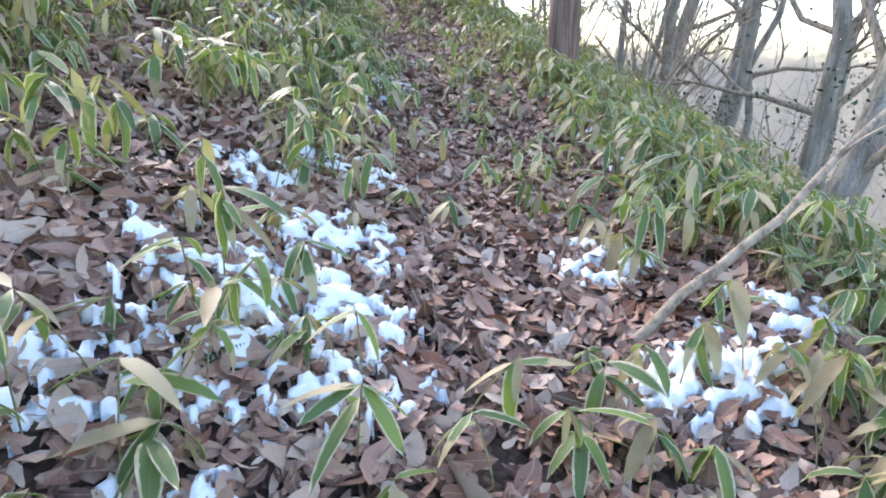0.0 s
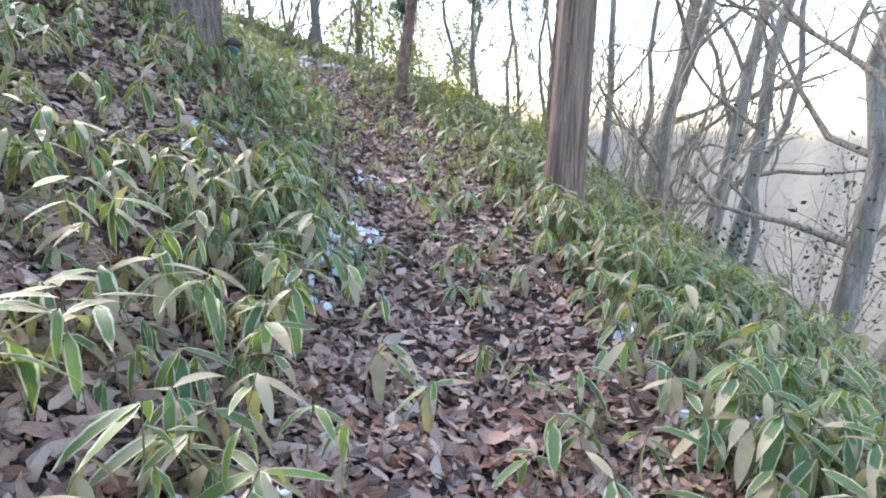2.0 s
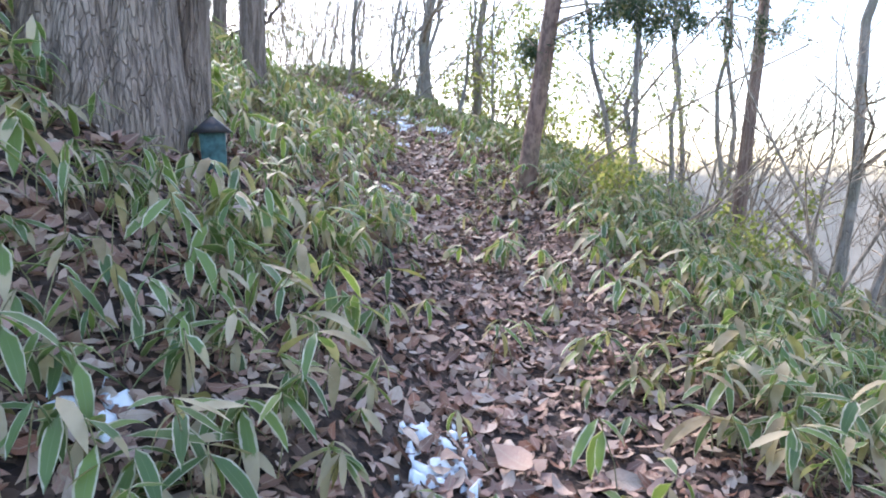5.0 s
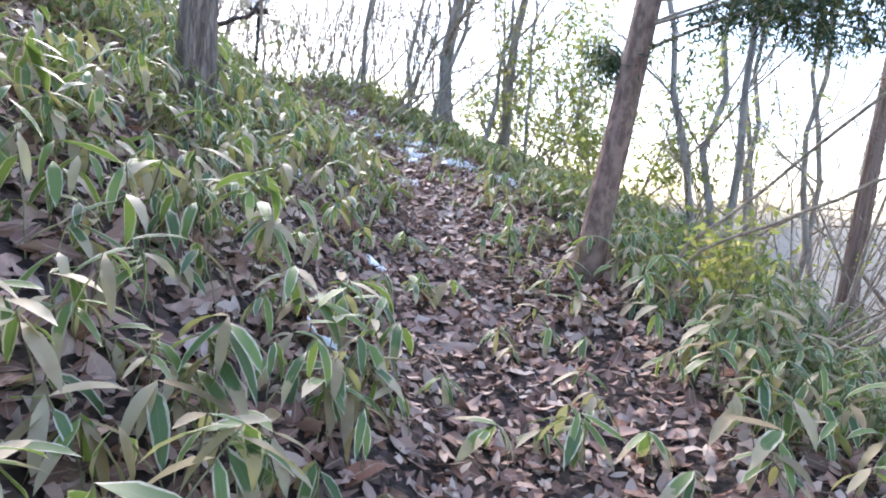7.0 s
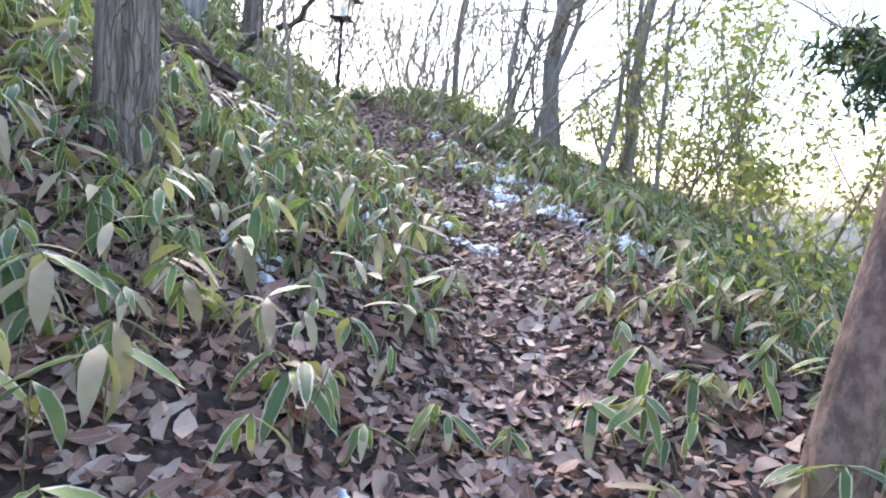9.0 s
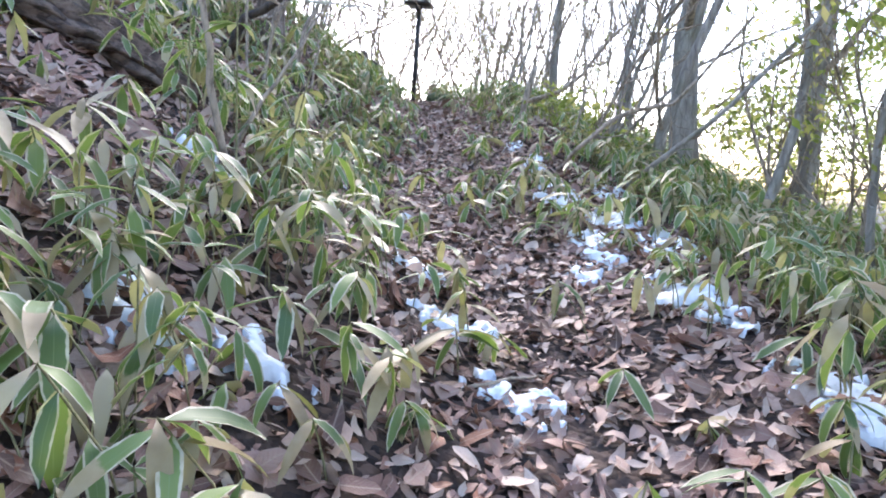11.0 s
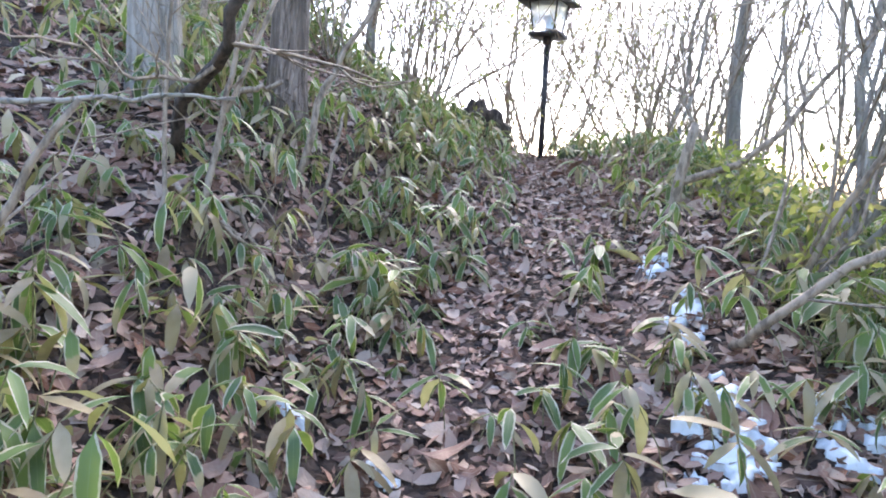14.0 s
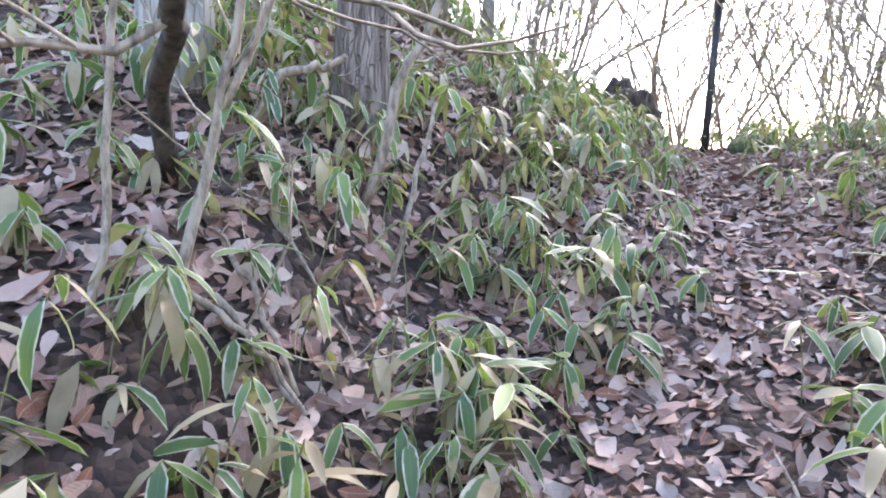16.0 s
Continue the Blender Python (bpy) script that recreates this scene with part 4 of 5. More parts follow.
# grey leafless trees on the falling slope: x, y, thickness, lean x, lean y, height
SLOPE_TREES = ((5.2, 14.2, .5, .13, -.06, 13), (5.6, 11.6, .44, .05, 0, 12), (3.74, 6.23, .42, .26, -.08, 11), (4.05, 6.9, .33, .07, .02, 11), (4.22, 9.09, .26, .0, .02, 11),
               (4.41, 9.3, .17, .16, -.09, 9), (3.45, 9.75, .25, .18, -.06, 10), (3.62, 12.2, .2, .04, 0, 10), (4.3, 12.6, .18, 0, .03, 10), (2.7, 15.6, .15, -.04, .02, 9))
SLOPE_TREES_2 = ((3.5, 16.2, .17, .02, 0, 10), (1.16, 12.32, .1, .03, 0, 7), (3.2, 17.0, .19, -.03, .04, 10),
                 (4.2, 16.3, .19, 0, .03, 10), (1.67, 13.9, .12, -.02, .02, 8), (1.21, 13.0, .1, -.16, .05, 7), (5.0, 8.0, .16, .1, .05, 9))
PATH_TREES = ((-1.56, 16.55, .29, .10, .01, 9), (-.82, 17.09, .23, .16, -.01, 9), (-1.79, 16.1, .11, .24, .03, 7), (-1.0, 15.58, .09, .08, 0, 6), (-.32, 15.6, .07, -.1, .02, 6),
              (-5.0, 20.8, .07, .2, .1, 7), (-4.7, 19.8, .07, .16, .07, 7), (-4.3, 20.0, .06, .14, .06, 7), (-4.2, 19.0, .05, .12, .05, 6), (-4.3, 20.8, .06, .2, .09, 7))
BANK_TREES = ((-6.9, 17.4, .15, .08, .1, 8), (-4.2, 13.3, .09, .1, .1, 6), (-3.6, 15.2, .1, .1, 0, 7), (-3.4, 18.4, .14, .08, .05, 9), (-2.6, 18.9, .12, .06, .05, 9),
              (-7.8, 20.6, .06, .05, .05, 6), (-3.2, 21.4, .08, .1, .05, 8), (-8.5, 16.5, .2, .03, 0, 9))
for k, (x, y, d, lx, ly, h) in enumerate(SLOPE_TREES + SLOPE_TREES_2 + PATH_TREES):
    bare_tree(x, y, d, lx, ly, h, tg, "leafless grey-barked tree leaning out from the slope" if abs(lx) > .07 else "upright leafless grey-barked tree on the slope", limbs=10 if d > .2 else 7)
for x, y, d, lx, ly, h in BANK_TREES[:1] + BANK_TREES[3:]:
    bare_tree(x, y, d, lx, ly, h, tg, "slender leafless tree on the upper bank", limbs=8)

# slender trees just beyond the crest
cg = np.random.default_rng(77)
for x, y in ((-9.4, 20.9), (-8.9, 22.0), (-8.2, 21.4), (-7.7, 22.6), (-7.1, 23.2), (-6.3, 22.9), (-5.6, 21.7), (-5.1, 22.6), (-9.9, 19.9), (-3.9, 21.9)):
    bare_tree(x, y, cg.uniform(.05, .1), cg.normal(.1, .1), cg.normal(0, .08), cg.uniform(5, 7.5), cg, "slender leafless tree just beyond the crest", limbs=9, limb_from=.15)

# far trees down in the valley and behind the crest
for k in range(60):
    a = tg.uniform(-1.0, 1.9)
    r = tg.uniform(13, 55)
    x, y = 1.5 + r * math.sin(a), 9 + r * math.cos(a)
    if across(x, y) < 3.6 and y < 23:
        continue
    bare_tree(x, y, tg.uniform(.08, .24), tg.normal(.08, .1), tg.normal(0, .06), tg.uniform(9, 16) + 8 * min(1, max(0, float(across(x, y)) - 5.4) / 10), tg, "distant leafless tree in the valley woods", "distant_tree", limbs=6, far=True)

THICKETS = tuple((tg.uniform(1.8, 4.4), y, 5, tg.uniform(2.6, 4.0), tg.normal(.3, .2), tg.normal(0, .15)) for y in (6.4, 8.2, 9.4, 10.4, 11.4, 12.4, 13.4, 14.6, 15.6, 17.0))
# shrubs: yellow-green backlit ones beyond the crest, bare thickets along the edge
for x, y, st, h in ((-.1, 16.6, 5, 2.6), (.7, 17.4, 5, 3.0), (.2, 18.8, 5, 3.2), (1.2, 20.0, 5, 3.4), (1.0, 15.4, 4, 2.2), (-.8, 19.6, 4, 3.0), (2.4, 18.6, 5, 3.4)):
    shrub(x, y, st, h, tg, "yellow-green evergreen shrub lit from behind", (SHRUB, 7, .08), .4, radius=.02)
for x, y, st, h in ((-5.9, 21.6, 7, 4.6), (-4.6, 21.2, 7, 4.4), (-7.2, 20.6, 7, 4.2), (-2.8, 20.4, 6, 4.0), (-8.3, 19.2, 7, 4.2), (-3.6, 19.9, 5, 3.4), (-7.3, 18.6, 5, 2.8), (-9.0, 17.8, 6, 3.6), (-6.4, 20.2, 4, 2.4)):
    shrub(x, y, st, h, tg, "thin twiggy shrub with small pale leaves", (SHRUB, 4, .032), .45, radius=.02, least=.003)
for x, y, st, h in ((.3, 15.2, 5, 2.4), (-.4, 17.6, 6, 3.0), (1.7, 16.4, 6, 3.2), (.9, 18.4, 6, 3.2), (2.6, 15.2, 5, 3.0), (.2, 20.6, 6, 3.6), (2.2, 20.4, 6, 3.6), (1.6, 14.6, 4, 2.2)):
    shrub(x, y, st, h, cg, "yellow-green evergreen shrub lit from behind", (SHRUB, 2, .07), .45, radius=.014)
for x, y in ((-2.95, 17.1), (-3.3, 17.9), (-2.6, 16.6), (-3.95, 18.7), (-2.9, 17.8), (-2.2, 16.2)):
    shrub(x, y, 3, .42, cg, "low broad-leaved yellow-green shrub beside the path", (SHRUB, 1, .07), .35, radius=.005)
for k in range(16):
    x = -9.8 + 8.0 * k / 15 + cg.normal(0, .25)
    shrub(x, 20.6 + cg.uniform(-.6, 2.2) - .08 * (x + 5) ** 2 * (x < -5), 8, cg.uniform(3.4, 5.0), cg, "thin twiggy shrub with small pale leaves", (SHRUB, 3, .028), .5, radius=.017, least=.0022)
for x, y in ((-6.9, 17.0), (-7.4, 17.9), (-6.5, 17.6), (-7.9, 16.6), (-6.2, 16.4)):
    shrub(x, y, 6, cg.uniform(2.0, 3.0), cg, "olive-leaved thicket on the upper bank", (SHRUB, 2, .06), .45, radius=.014)
for x, y, st, h in ((5.2, 6.4, 5, 3.6), (5.0, 8.4, 4, 3.2)):
    shrub(x, y, st, h, tg, "dark-leaved evergreen shrub on the lower slope", (HOLLY, 3, .07), .4, radius=.016)
for x, y, st, h, lx, ly in ((-2.45, 16.1, 4, 2.4, .4, .1), (1.7, 11.6, 4, 2.4, .5, .0), (1.3, 10.9, 3, 2.6, .6, -.1), (2.0, 9.6, 4, 2.4, .3, .1), (2.6, 12.6, 5, 3.0, .2, .1),
                            (-.4, 16.2, 4, 2.6, .3, .0), (-5.0, 19.9, 5, 2.2, .2, .2), (-4.2, 18.8, 4, 2.0, .25, .2), (-3.6, 18.2, 5, 2.4, .3, .2), (2.4, 7.6, 4, 2.0, .4, .1), (3.2, 14.4, 5, 3.2, .1, .1)) + THICKETS:
    shrub(x, y, st, h, tg, "leafless multi-stemmed shrub leaning over the slope", None, .28, (lx, ly), .015, least=.002)

for x, y, st, h in ((.95, 11.1, 3, .8), (.5, 12.6, 3, 1.0), (1.9, 10.2, 3, .9), (.3, 14.2, 4, 1.4)):
    shrub(x, y, st, h, cg, "low yellow-green shrub at the edge of the slope", (SHRUB, 3, .06), .45, radius=.008)

shrub(-2.35, 16.75, 7, 3.0, cg, "stout multi-stemmed leafless shrub fanning over the slope", None, .22, (.42, .05), .022, GREY)


def tall_bamboo(x, y, height, lean, gen, knots):
    """A waist-high leafy cane with clusters of fresh green blades."""
    plant = empty("tall_bamboo", (0, 0, 0), "waist-high leafy bamboo cane beside the rotten log", "bamboo plant")
    f = np.linspace(0, 1, 8)
    line = np.stack([x + lean[0] * f ** 1.4, y + lean[1] * f ** 1.4, float(ground_z(x, y)) - .03 + height * f], -1)
    part("cane", tri_mesh("cane", *tube(line, np.linspace(.0055, .003, 8), 6), CULM), plant)
    for k in knots:
        at = np.array([np.interp(k, f, line[:, c]) for c in range(3)])
        for b in range(4):
            ln = gen.uniform(.15, .21)
            v, t, uv = blade(ln, ln * .2, gen.uniform(.2, .9), gen.normal(0, .4), gen)
            part("blade", tri_mesh("blade", turned(v, b * 1.7 + gen.uniform(0, 6), gen.uniform(-.6, .25)) + at, t, BLADE, uv), plant)


tall_bamboo(-2.92, 12.98, .85, (.06, -.08), cg, (.55, .8, 1.0))
tall_bamboo(-2.75, 13.06, .62, (.1, .05), cg, (.6, .85, 1.0))
tall_bamboo(-3.25, 13.0, .7, (-.05, .05), cg, (.6, .8, 1.0))

# saplings on the bank where the path bends
def sapling(points, radius, label, material=None, name="sapling", side=6):
    p = np.asarray(points, float)
    f = np.linspace(0, 1, 12)
    k = np.linspace(0, 1, len(p))
    line = np.stack([np.interp(f, k, p[:, c]) for c in range(3)], -1)
    line[1:-1] += tg.normal(0, radius * .5, (10, 3))
    tree = empty(name, (0, 0, 0), label, "sapling")
    part("stem", tri_mesh("stem", *tube(line, np.linspace(radius, radius * .55, 12), 8, .06, 3, tg), material or TWIG), tree)
    for _ in range(side):
        i, s = int(tg.integers(4, 11)), Soup()
        twigs(s, line[i], tg.normal(0, .7, 3) + (line[-1] - line[0]) / np.linalg.norm(line[-1] - line[0]), tg.uniform(.3, .7), radius * .35, tg, 1)
        part("twig", s.mesh("twig", TWIG), tree)
    return tree


def on_ground(x, y, up=-.03):
    return (x, y, float(ground_z(x, y)) + up)


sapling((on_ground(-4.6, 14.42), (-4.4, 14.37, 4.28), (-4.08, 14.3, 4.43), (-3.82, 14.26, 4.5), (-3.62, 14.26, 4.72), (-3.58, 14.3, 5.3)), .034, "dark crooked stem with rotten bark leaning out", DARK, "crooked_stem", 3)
sapling((on_ground(-4.06, 14.13), (-4.12, 14.17, 4.03), (-4.16, 14.2, 4.42), (-4.17, 14.22, 4.7), (-4.12, 14.3, 5.6)), .011, "straight thin grey sapling on the bank")
forked = sapling((on_ground(-4.1, 14.32), (-4.15, 14.38, 4.05), (-4.16, 14.44, 4.32), (-4.15, 14.49, 4.55), (-4.08, 14.56, 4.95), (-4.05, 14.62, 5.5)), .016, "forked tan sapling on the bank", None, "sapling", 4)
part("side_stem", tri_mesh("side_stem", *tube([(-4.16, 14.44, 4.29), (-4.15, 14.49, 4.4), (-4.14, 14.53, 4.5), (-4.12, 14.6, 4.68), (-4.02, 14.78, 5.2)], [.012, .0115, .011, .0105, .008], 8, .06, 3, tg), TWIG), forked)
sapling((on_ground(-4.58, 15.05), (-4.5, 15.19, 4.55), (-4.42, 15.3, 4.77), (-4.25, 15.55, 5.4)), .022, "leaning tan sapling beside a stout trunk")
sapling((on_ground(-4.38, 15.08), (-4.42, 15.22, 4.21), (-4.47, 15.31, 4.42)), .012, "thin dead stick standing on the bank", None, "dead_stick", 0)
sapling((on_ground(-4.8, 14.74, .05), (-4.75, 14.84, 4.5), (-4.67, 15.03, 4.57)), .022, "broken brown branch lodged against a stout trunk", None, "dead_branch", 1)
sapling((on_ground(-4.26, 14.27, .02), on_ground(-4.09, 14.44, .06), on_ground(-3.92, 14.58, .05)), .014, "fallen pale branch lying down the bank", TWIG, "fallen_branch", 1)
sapling((on_ground(-4.12, 14.3, .04), on_ground(-4.03, 14.45, .09), on_ground(-3.9, 14.58, .06)), .011, "fallen pale branch lying down the bank", TWIG, "fallen_branch", 1)
sapling((on_ground(-4.32, 14.44, .03), on_ground(-4.13, 14.52, .06), on_ground(-3.93, 14.57, .07)), .011, "fallen pale branch lying down the bank", TWIG, "fallen_branch", 1)
sapling((on_ground(-5.68, 15.01), (-5.66, 15.05, 5.2), (-5.6, 15.2, 6.4)), .03, "thin grey sapling behind the trunks")
sapling((on_ground(-2.97, 12.98), (-3.0, 12.9, 3.8), (-3.02, 12.82, 4.3), (-3.1, 12.8, 5.2)), .017, "slender grey sapling beside the rotten log")
sapling((on_ground(-3.15, 13.15), (-3.05, 13.35, 3.83), (-2.95, 13.56, 4.2)), .012, "thin brown sapling leaning over the path bank", None, "sapling", 1)
sapling(((-3.0, 13.44, 4.185), (-2.95, 13.555, 4.2), (-2.9, 13.7, 4.215), (-2.86, 13.84, 4.23)), .0065, "broken grey twig caught on a sapling", GREY, "broken_twig", 0)
sapling((on_ground(.4, 10.7), (.45, 10.53, 2.57), (.81, 10.19, 3.03), (.98, 9.84, 3.35), (1.5, 9.3, 4.0)), .012, "long thin bare branch rising from the bamboo", None, "bare_branch", 4)
sapling((on_ground(.42, 10.66), (.5, 10.5, 2.55), (.84, 10.18, 2.8), (1.05, 9.85, 3.01), (1.7, 9.3, 3.4)), .011, "long thin bare branch arching over the slope", None, "bare_branch", 4)
sapling((on_ground(-2.4, 15.7), (-2.25, 15.43, 3.56), (-1.95, 15.52, 3.93), (-1.58, 15.57, 4.0), (-1.2, 15.8, 4.6)), .019, "crooked bare branch rising beside the snow", None, "bare_branch", 4)
sapling((on_ground(-1.9, 15.3), (-1.6, 15.3, 3.6), (-1.2, 15.2, 3.95), (-.8, 15.3, 4.5)), .02, "leaning bare stem beside the snow", GREY, "bare_branch", 4)
sapling((on_ground(.28, 2.02), (.6, 2.14, .91), (.92, 2.26, 1.11), (1.36, 2.49, 1.4), (1.9, 2.7, 1.75)), .019, "fallen dead branch leaning out of the bamboo", TWIG, "dead_branch", 2)
for x, y, a, ln in ((.25, 4.35, 1.2, .35), (-.1, 5.9, .4, .3), (-.7, 9.6, 2.0, .35), (-1.6, 12.9, 1.0, .3), (-3.2, 15.6, 2.4, .3), (.45, 6.1, 2.2, .4), (-2.2, 10.3, 2.6, .4), (-4.0, 15.3, 1.1, .5), (-4.3, 14.7, .4, .5)):
    c, s_ = math.cos(a) * ln / 2, math.sin(a) * ln / 2
    sapling((on_ground(x - c, y - s_, .02), on_ground(x, y, .04), on_ground(x + c, y + s_, .03)), .007, "short fallen twig lying on dead leaves", TWIG, "fallen_twig", 0)

# the broken stump beside the path, with one living shoot
z = float(ground_z(-3.12, 16.7))
stub = empty("broken_stump", (0, 0, 0), "broken upright stem with a crooked living shoot", "stump")
part("stem", tri_mesh("stem", *tube([(-3.12, 16.7, z - .1), (-3.13, 16.72, z + .25), (-3.1, 16.74, z + .45), (-3.07, 16.77, z + .64)], [.036, .03, .03, .026], 12, .08, 3, tg), TWIG), stub)
s = Soup()
twigs(s, (-3.12, 16.73, z + .3), (.75, .45, .5), 1.6, .026, tg, 2)
tagged(part("shoot", s.mesh("shoot", TWIG), stub), kind="stuff")

# rotten log on the bank
log = empty("rotten_log", (0, 0, 0), "reddish-brown rotten log lying down the bank", "log")
LOG = ((-3.5, 13.24), (-3.72, 13.17), (-3.95, 13.09), (-4.3, 12.9), (-4.62, 12.65))
part("trunk", tri_mesh("trunk", *tube([on_ground(x_, y_, .05) for x_, y_ in LOG], [.05, .085, .11, .135, .14], 44, .3, 8, tg), RED_ROT), log)
for k in range(9):
    f_ = (k + tg.uniform(0, 1)) / 9
    x_, y_ = -3.6 - .85 * f_, 13.2 - .42 * f_
    z_, ln = float(ground_z(x_, y_)) + .1 + .05 * f_, tg.uniform(.16, .34)
    part("splinter", tri_mesh("splinter", *tube([(x_ - ln * .5, y_ - .12 - ln * .2, z_ + .03), (x_, y_ - .1, z_ + tg.uniform(-.02, .03)), (x_ + ln * .5, y_ - .06 + ln * .15, z_ - tg.uniform(.03, .1))], [.03, .025, .005], 7, .3, 4, tg), RED_ROT), log)

# old stump and mossy stone by the crest
def lump(cx, cy, r, h, gen, material, rough=.22):
    bm = bmesh.new()
    bmesh.ops.create_icosphere(bm, subdivisions=4, radius=1)
    o = gen.uniform(0, 90)
    for v in bm.verts:
        k = 1 + rough * noise.fractal(v.co * 1.7 + Vector((o, 0, 0)), 1, 2, 4)
        v.co = Vector((v.co.x * r * k, v.co.y * r * k, v.co.z * h * k))
    me = bpy.data.meshes.new("lump")
    bm.to_mesh(me)
    bm.free()
    me.polygons.foreach_set("use_smooth", np.ones(len(me.polygons), bool))
    me.materials.append(material)
    return me


stump = new("tree_stump", lump(0, 0, .38, .36, tg, DARK, .38))
stump.location = (-6.75, 19.0, float(ground_z(-6.75, 19.0)) + .08)
tagged(stump, "dark weathered stump with roots on the crest", "stump")
stone = new("mossy_stone", lump(0, 0, .2, .13, tg, MOSS))
stone.location = (-5.5, 19.3, float(ground_z(-5.5, 19.3)) + .02)
tagged(stone, "low moss-covered stone beside the lamp post", "stone")


def fern(x, y, count, size, gen):
    plant = empty("fern", (x, y, float(ground_z(x, y)) + .03), "small green fern frond in the leaf litter", "fern")
    for b in range(count):
        a = b * 6.28 / count + gen.uniform(-.4, .4)
        f = np.linspace(0, 1, 14)
        line = np.stack([np.cos(a) * size * f, np.sin(a) * size * f, size * (.45 * f - .5 * f ** 2)], -1)
        s = Soup()
        s.add(*tube(line, np.linspace(.0025, .001, 14), 3, cap=False))
        side = np.array([-np.sin(a), np.cos(a), -.1])
        for k in range(2, 14):
            w = size * .26 * math.sin(math.pi * (.12 + .86 * (1 - f[k])))
            for sg in (-1, 1):
                p, q_ = line[k], line[k] + side * sg * w + (line[min(k + 1, 13)] - line[k - 1]) * .5
                d = (line[k] - line[k - 1]) * .42
                s.add([p - d, p + d, q_], [(0, 1, 2)])
        part("frond", s.mesh("frond", HOLLY, False), plant)


fern(-1.05, 2.35, 3, .16, tg)
fern(-.75, 1.7, 3, .14, tg)
fern(-1.3, 1.2, 3, .18, tg)


# ---- lamp post ----
def box(x0, x1, y0, y1, z0, z1, x2=None, y2=None):
    """A box, or a frustum whose top reaches x2, y2 from the middle."""
    x2, y2 = x1 if x2 is None else x2, y1 if y2 is None else y2
    v = [(x0, y0, z0), (x1, y0, z0), (x1, y1, z0), (x0, y1, z0), (-x2 if x2 != x1 else x0, -y2 if y2 != y1 else y0, z1), (x2, -y2 if y2 != y1 else y0, z1), (x2, y2, z1), (-x2 if x2 != x1 else x0, y2, z1)]
    q = [(0, 3, 2, 1), (4, 5, 6, 7), (0, 1, 5, 4), (1, 2, 6, 5), (2, 3, 7, 6), (3, 0, 4, 7)]
    return np.array(v), np.array([t for a, b, c, d in q for t in ((a, b, c), (a, c, d))])


TEAL = bark_material("teal_enamel", (0.03, 0.075, 0.075), (0.06, 0.13, 0.13), 0, (3, 3, 3), 6.0, 0.002)
bx, by = -1.7, 8.1
marker = empty("marker_post", (0, 0, 0), "small teal marker box with a dark pointed cap", "marker")
part("housing", tri_mesh("housing", *box(-.055, .055, -.045, .045, -.1, .17, .06, .05), TEAL, smooth=False), marker)
part("cap", tri_mesh("cap", *box(-.095, .095, -.08, .08, .172, .25, .008, .008), IRON, smooth=False), marker)
marker.matrix_basis = pose(bx, by, float(ground_z(bx, by)) + .02, 4, -3, 20)
lamp = empty("lamp_post", (0, 0, 0), "dark iron lantern on a thin post at the crest", "street lamp")


def lamp_part(name, v, t, material, parent=None, smooth=False):
    ob = part(name, tri_mesh(name, v, t, material, smooth=smooth), parent or lamp)
    return ob


PH = 1.2  # in lantern units; the whole lamp is scaled
lamp_part("post", *tube([(0, 0, -.2), (0, 0, PH * .5), (0, 0, PH)], [.03, .027, .026], 14), IRON, smooth=True)
lamp_part("collar", *tube([(0, 0, PH - .07), (0, 0, PH)], [.034, .05], 14), IRON, smooth=True)
lamp_part("base_plate", *box(-.15, .15, -.15, .15, PH, PH + .03), IRON)
for a, b in ((-1, -1), (1, -1), (1, 1), (-1, 1)):
    lamp_part("corner_bar", *tube([(a * .105, b * .105, PH + .03), (a * .145, b * .145, PH + .34)], [.009, .009], 6), IRON)
for k in range(4):
    m = Matrix.Rotation(k * math.pi / 2, 3, "Z")
    v = np.array([m @ Vector(p) for p in ((-.098, -.104, PH + .035), (.098, -.104, PH + .035), (.136, -.142, PH + .335), (-.136, -.142, PH + .335),
                                          (-.098, -.1, PH + .035), (.098, -.1, PH + .035), (.136, -.138, PH + .335), (-.136, -.138, PH + .335))])
    lamp_part("glass_pane", v, [(0, 1, 2), (0, 2, 3), (5, 4, 7), (5, 7, 6), (0, 4, 5), (0, 5, 1), (3, 2, 6), (3, 6, 7), (0, 3, 7), (0, 7, 4), (1, 5, 6), (1, 6, 2)], GLASS).visible_shadow = False
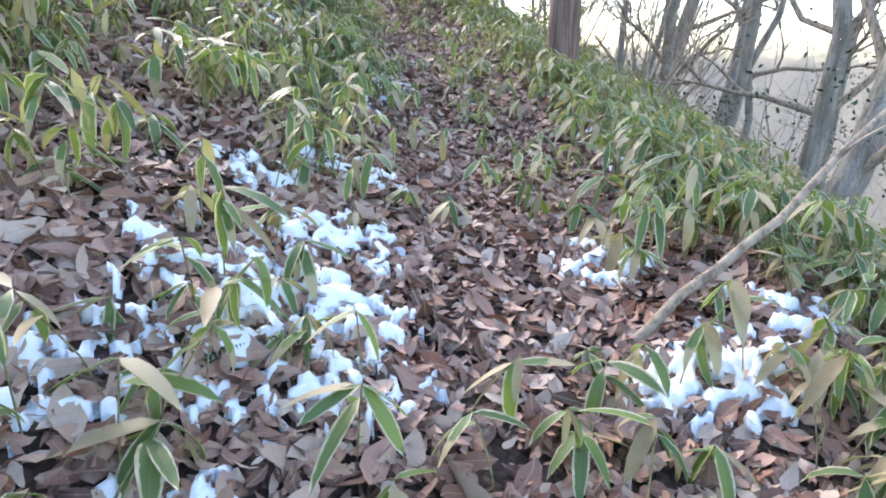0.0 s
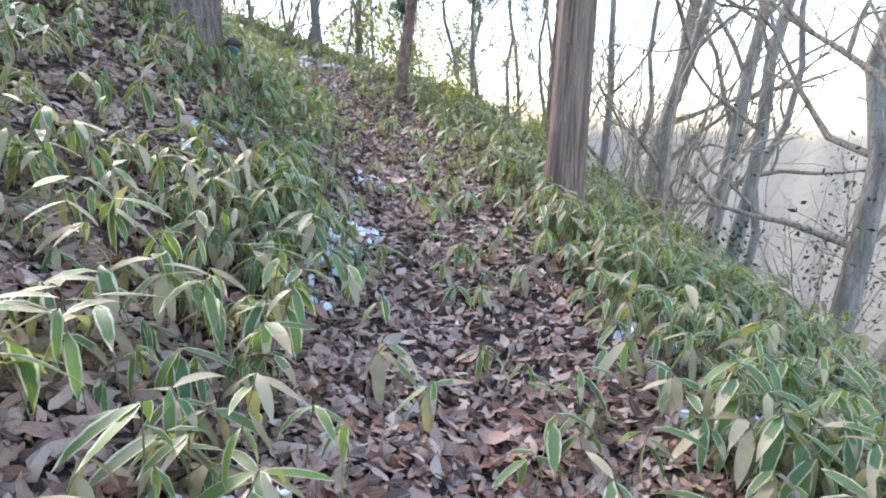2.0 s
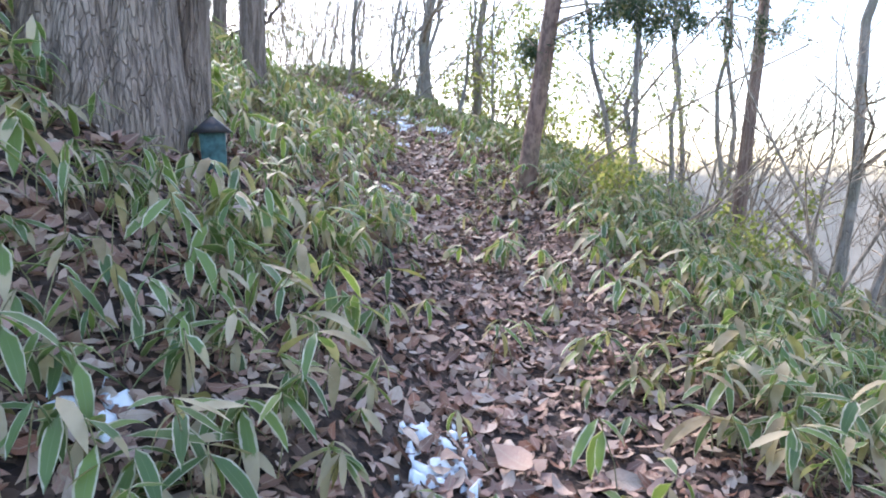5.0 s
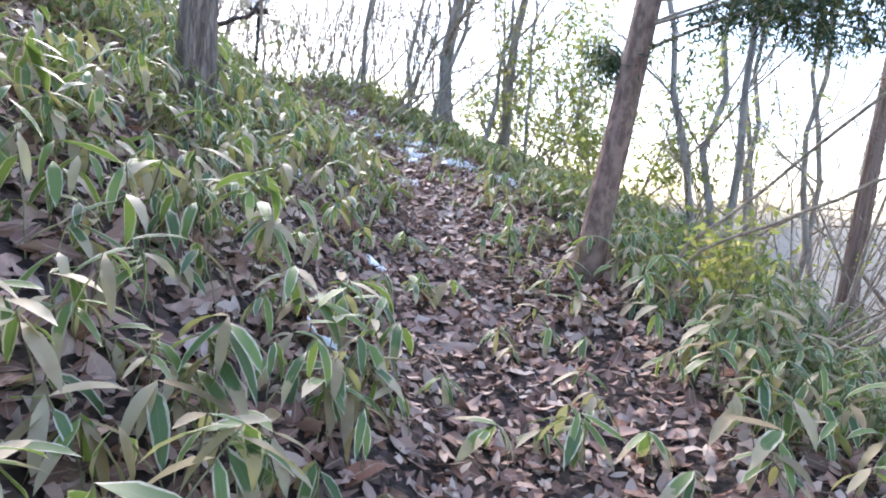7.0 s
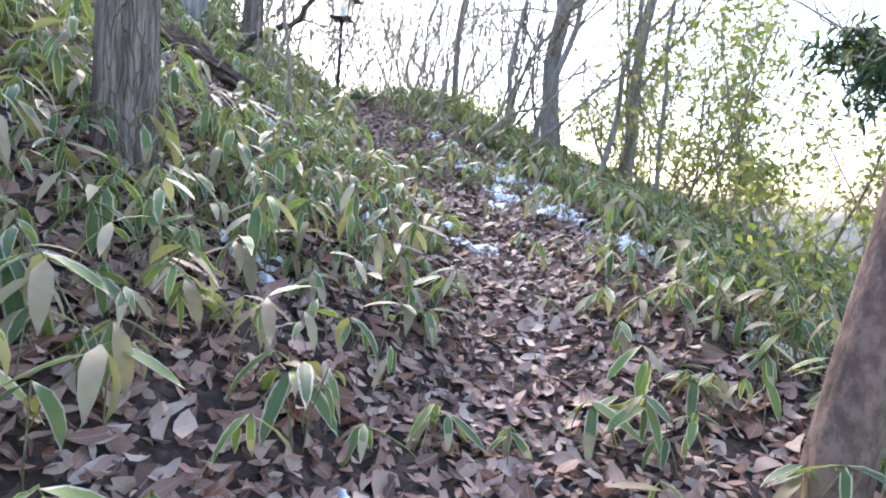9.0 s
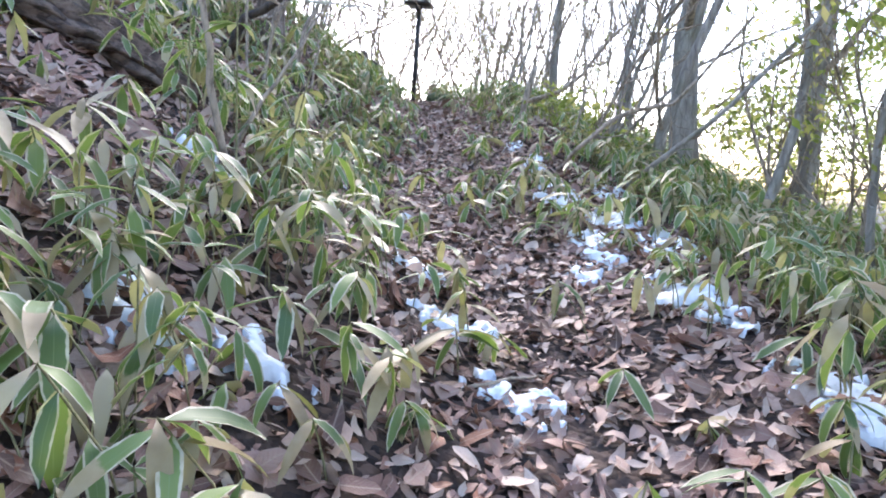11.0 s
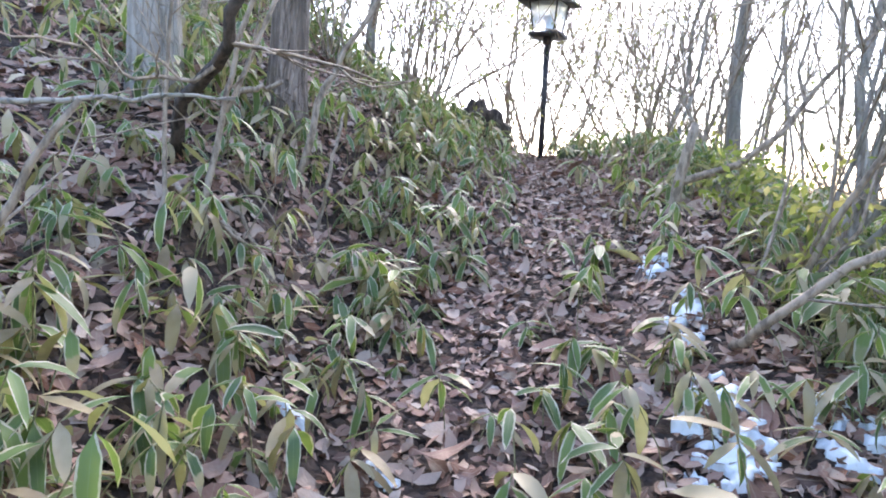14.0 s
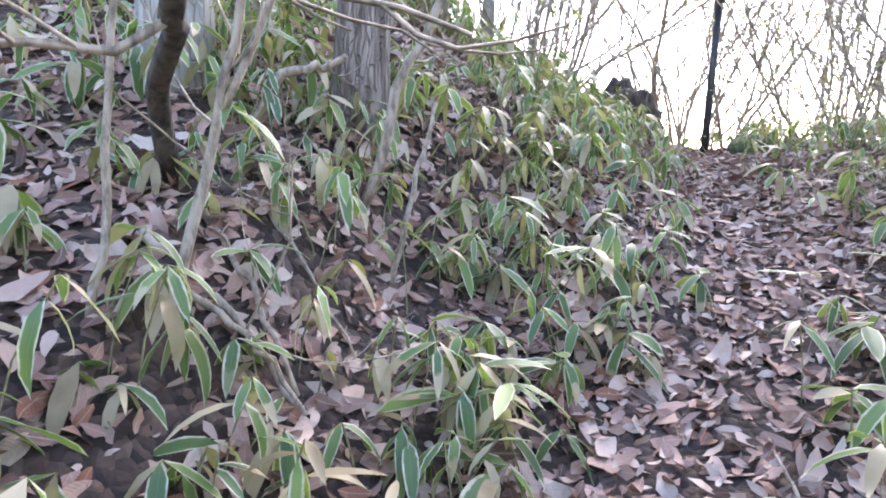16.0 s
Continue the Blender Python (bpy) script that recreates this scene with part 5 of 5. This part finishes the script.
lamp_part("roof", *box(-.23, .23, -.23, .23, PH + .33, PH + .46, .06, .06), IRON)
lamp_part("roof_rim", *box(-.24, .24, -.24, .24, PH + .315, PH + .332), IRON)
lamp_part("finial", *tube([(0, 0, PH + .45), (0, 0, PH + .5), (0, 0, PH + .54)], [.04, .03, .008], 10), IRON, smooth=True)
lamp_part("bulb", *tube([(0, 0, PH + .03), (0, 0, PH + .08), (0, 0, PH + .16), (0, 0, PH + .22)], [.02, .035, .035, .012], 12), SNOW, smooth=True)
lamp.matrix_basis = pose(-5.81, 19.07, float(ground_z(-5.81, 19.07)), 0, 0, 12) @ Matrix.Scale(1.15, 4)

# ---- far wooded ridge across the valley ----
# haze is painted in: pale colour, faint glow, alpha fading out at the top
n = Nodes("woods_painted_haze", 1.0)
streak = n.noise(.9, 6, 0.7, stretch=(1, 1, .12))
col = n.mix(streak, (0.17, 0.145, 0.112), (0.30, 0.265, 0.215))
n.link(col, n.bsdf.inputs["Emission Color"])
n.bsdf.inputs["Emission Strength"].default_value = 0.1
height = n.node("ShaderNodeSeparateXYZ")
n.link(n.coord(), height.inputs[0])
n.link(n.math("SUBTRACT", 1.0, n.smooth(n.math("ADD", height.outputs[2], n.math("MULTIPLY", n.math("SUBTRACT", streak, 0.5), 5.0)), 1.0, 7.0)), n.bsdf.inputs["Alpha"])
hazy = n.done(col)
ang = np.radians(np.linspace(-75, 150, 220))
top = np.array([noise.fractal(Vector((a * 14, 0, 3)), .6, 2.2, 7) for a in ang])
rows = []
for f, rr in ((0, 58), (.35, 66), (.7, 78), (1, 96)):
    rows.append(np.stack([rr * np.sin(ang), 9 + rr * np.cos(ang), -32 + f * (39.5 + 1.5 * top)], -1))
v = np.concatenate(rows)
k = np.arange(219)
t = np.concatenate([np.concatenate([np.stack([k + o, k + o + 1, k + o + 221], -1), np.stack([k + o, k + o + 221, k + o + 220], -1)]) for o in (0, 220, 440)])
tagged(new("backdrop", tri_mesh("backdrop", v, t, hazy)), "bare woods on the far side of the valley, with painted haze", "distant hill", kind="structure")
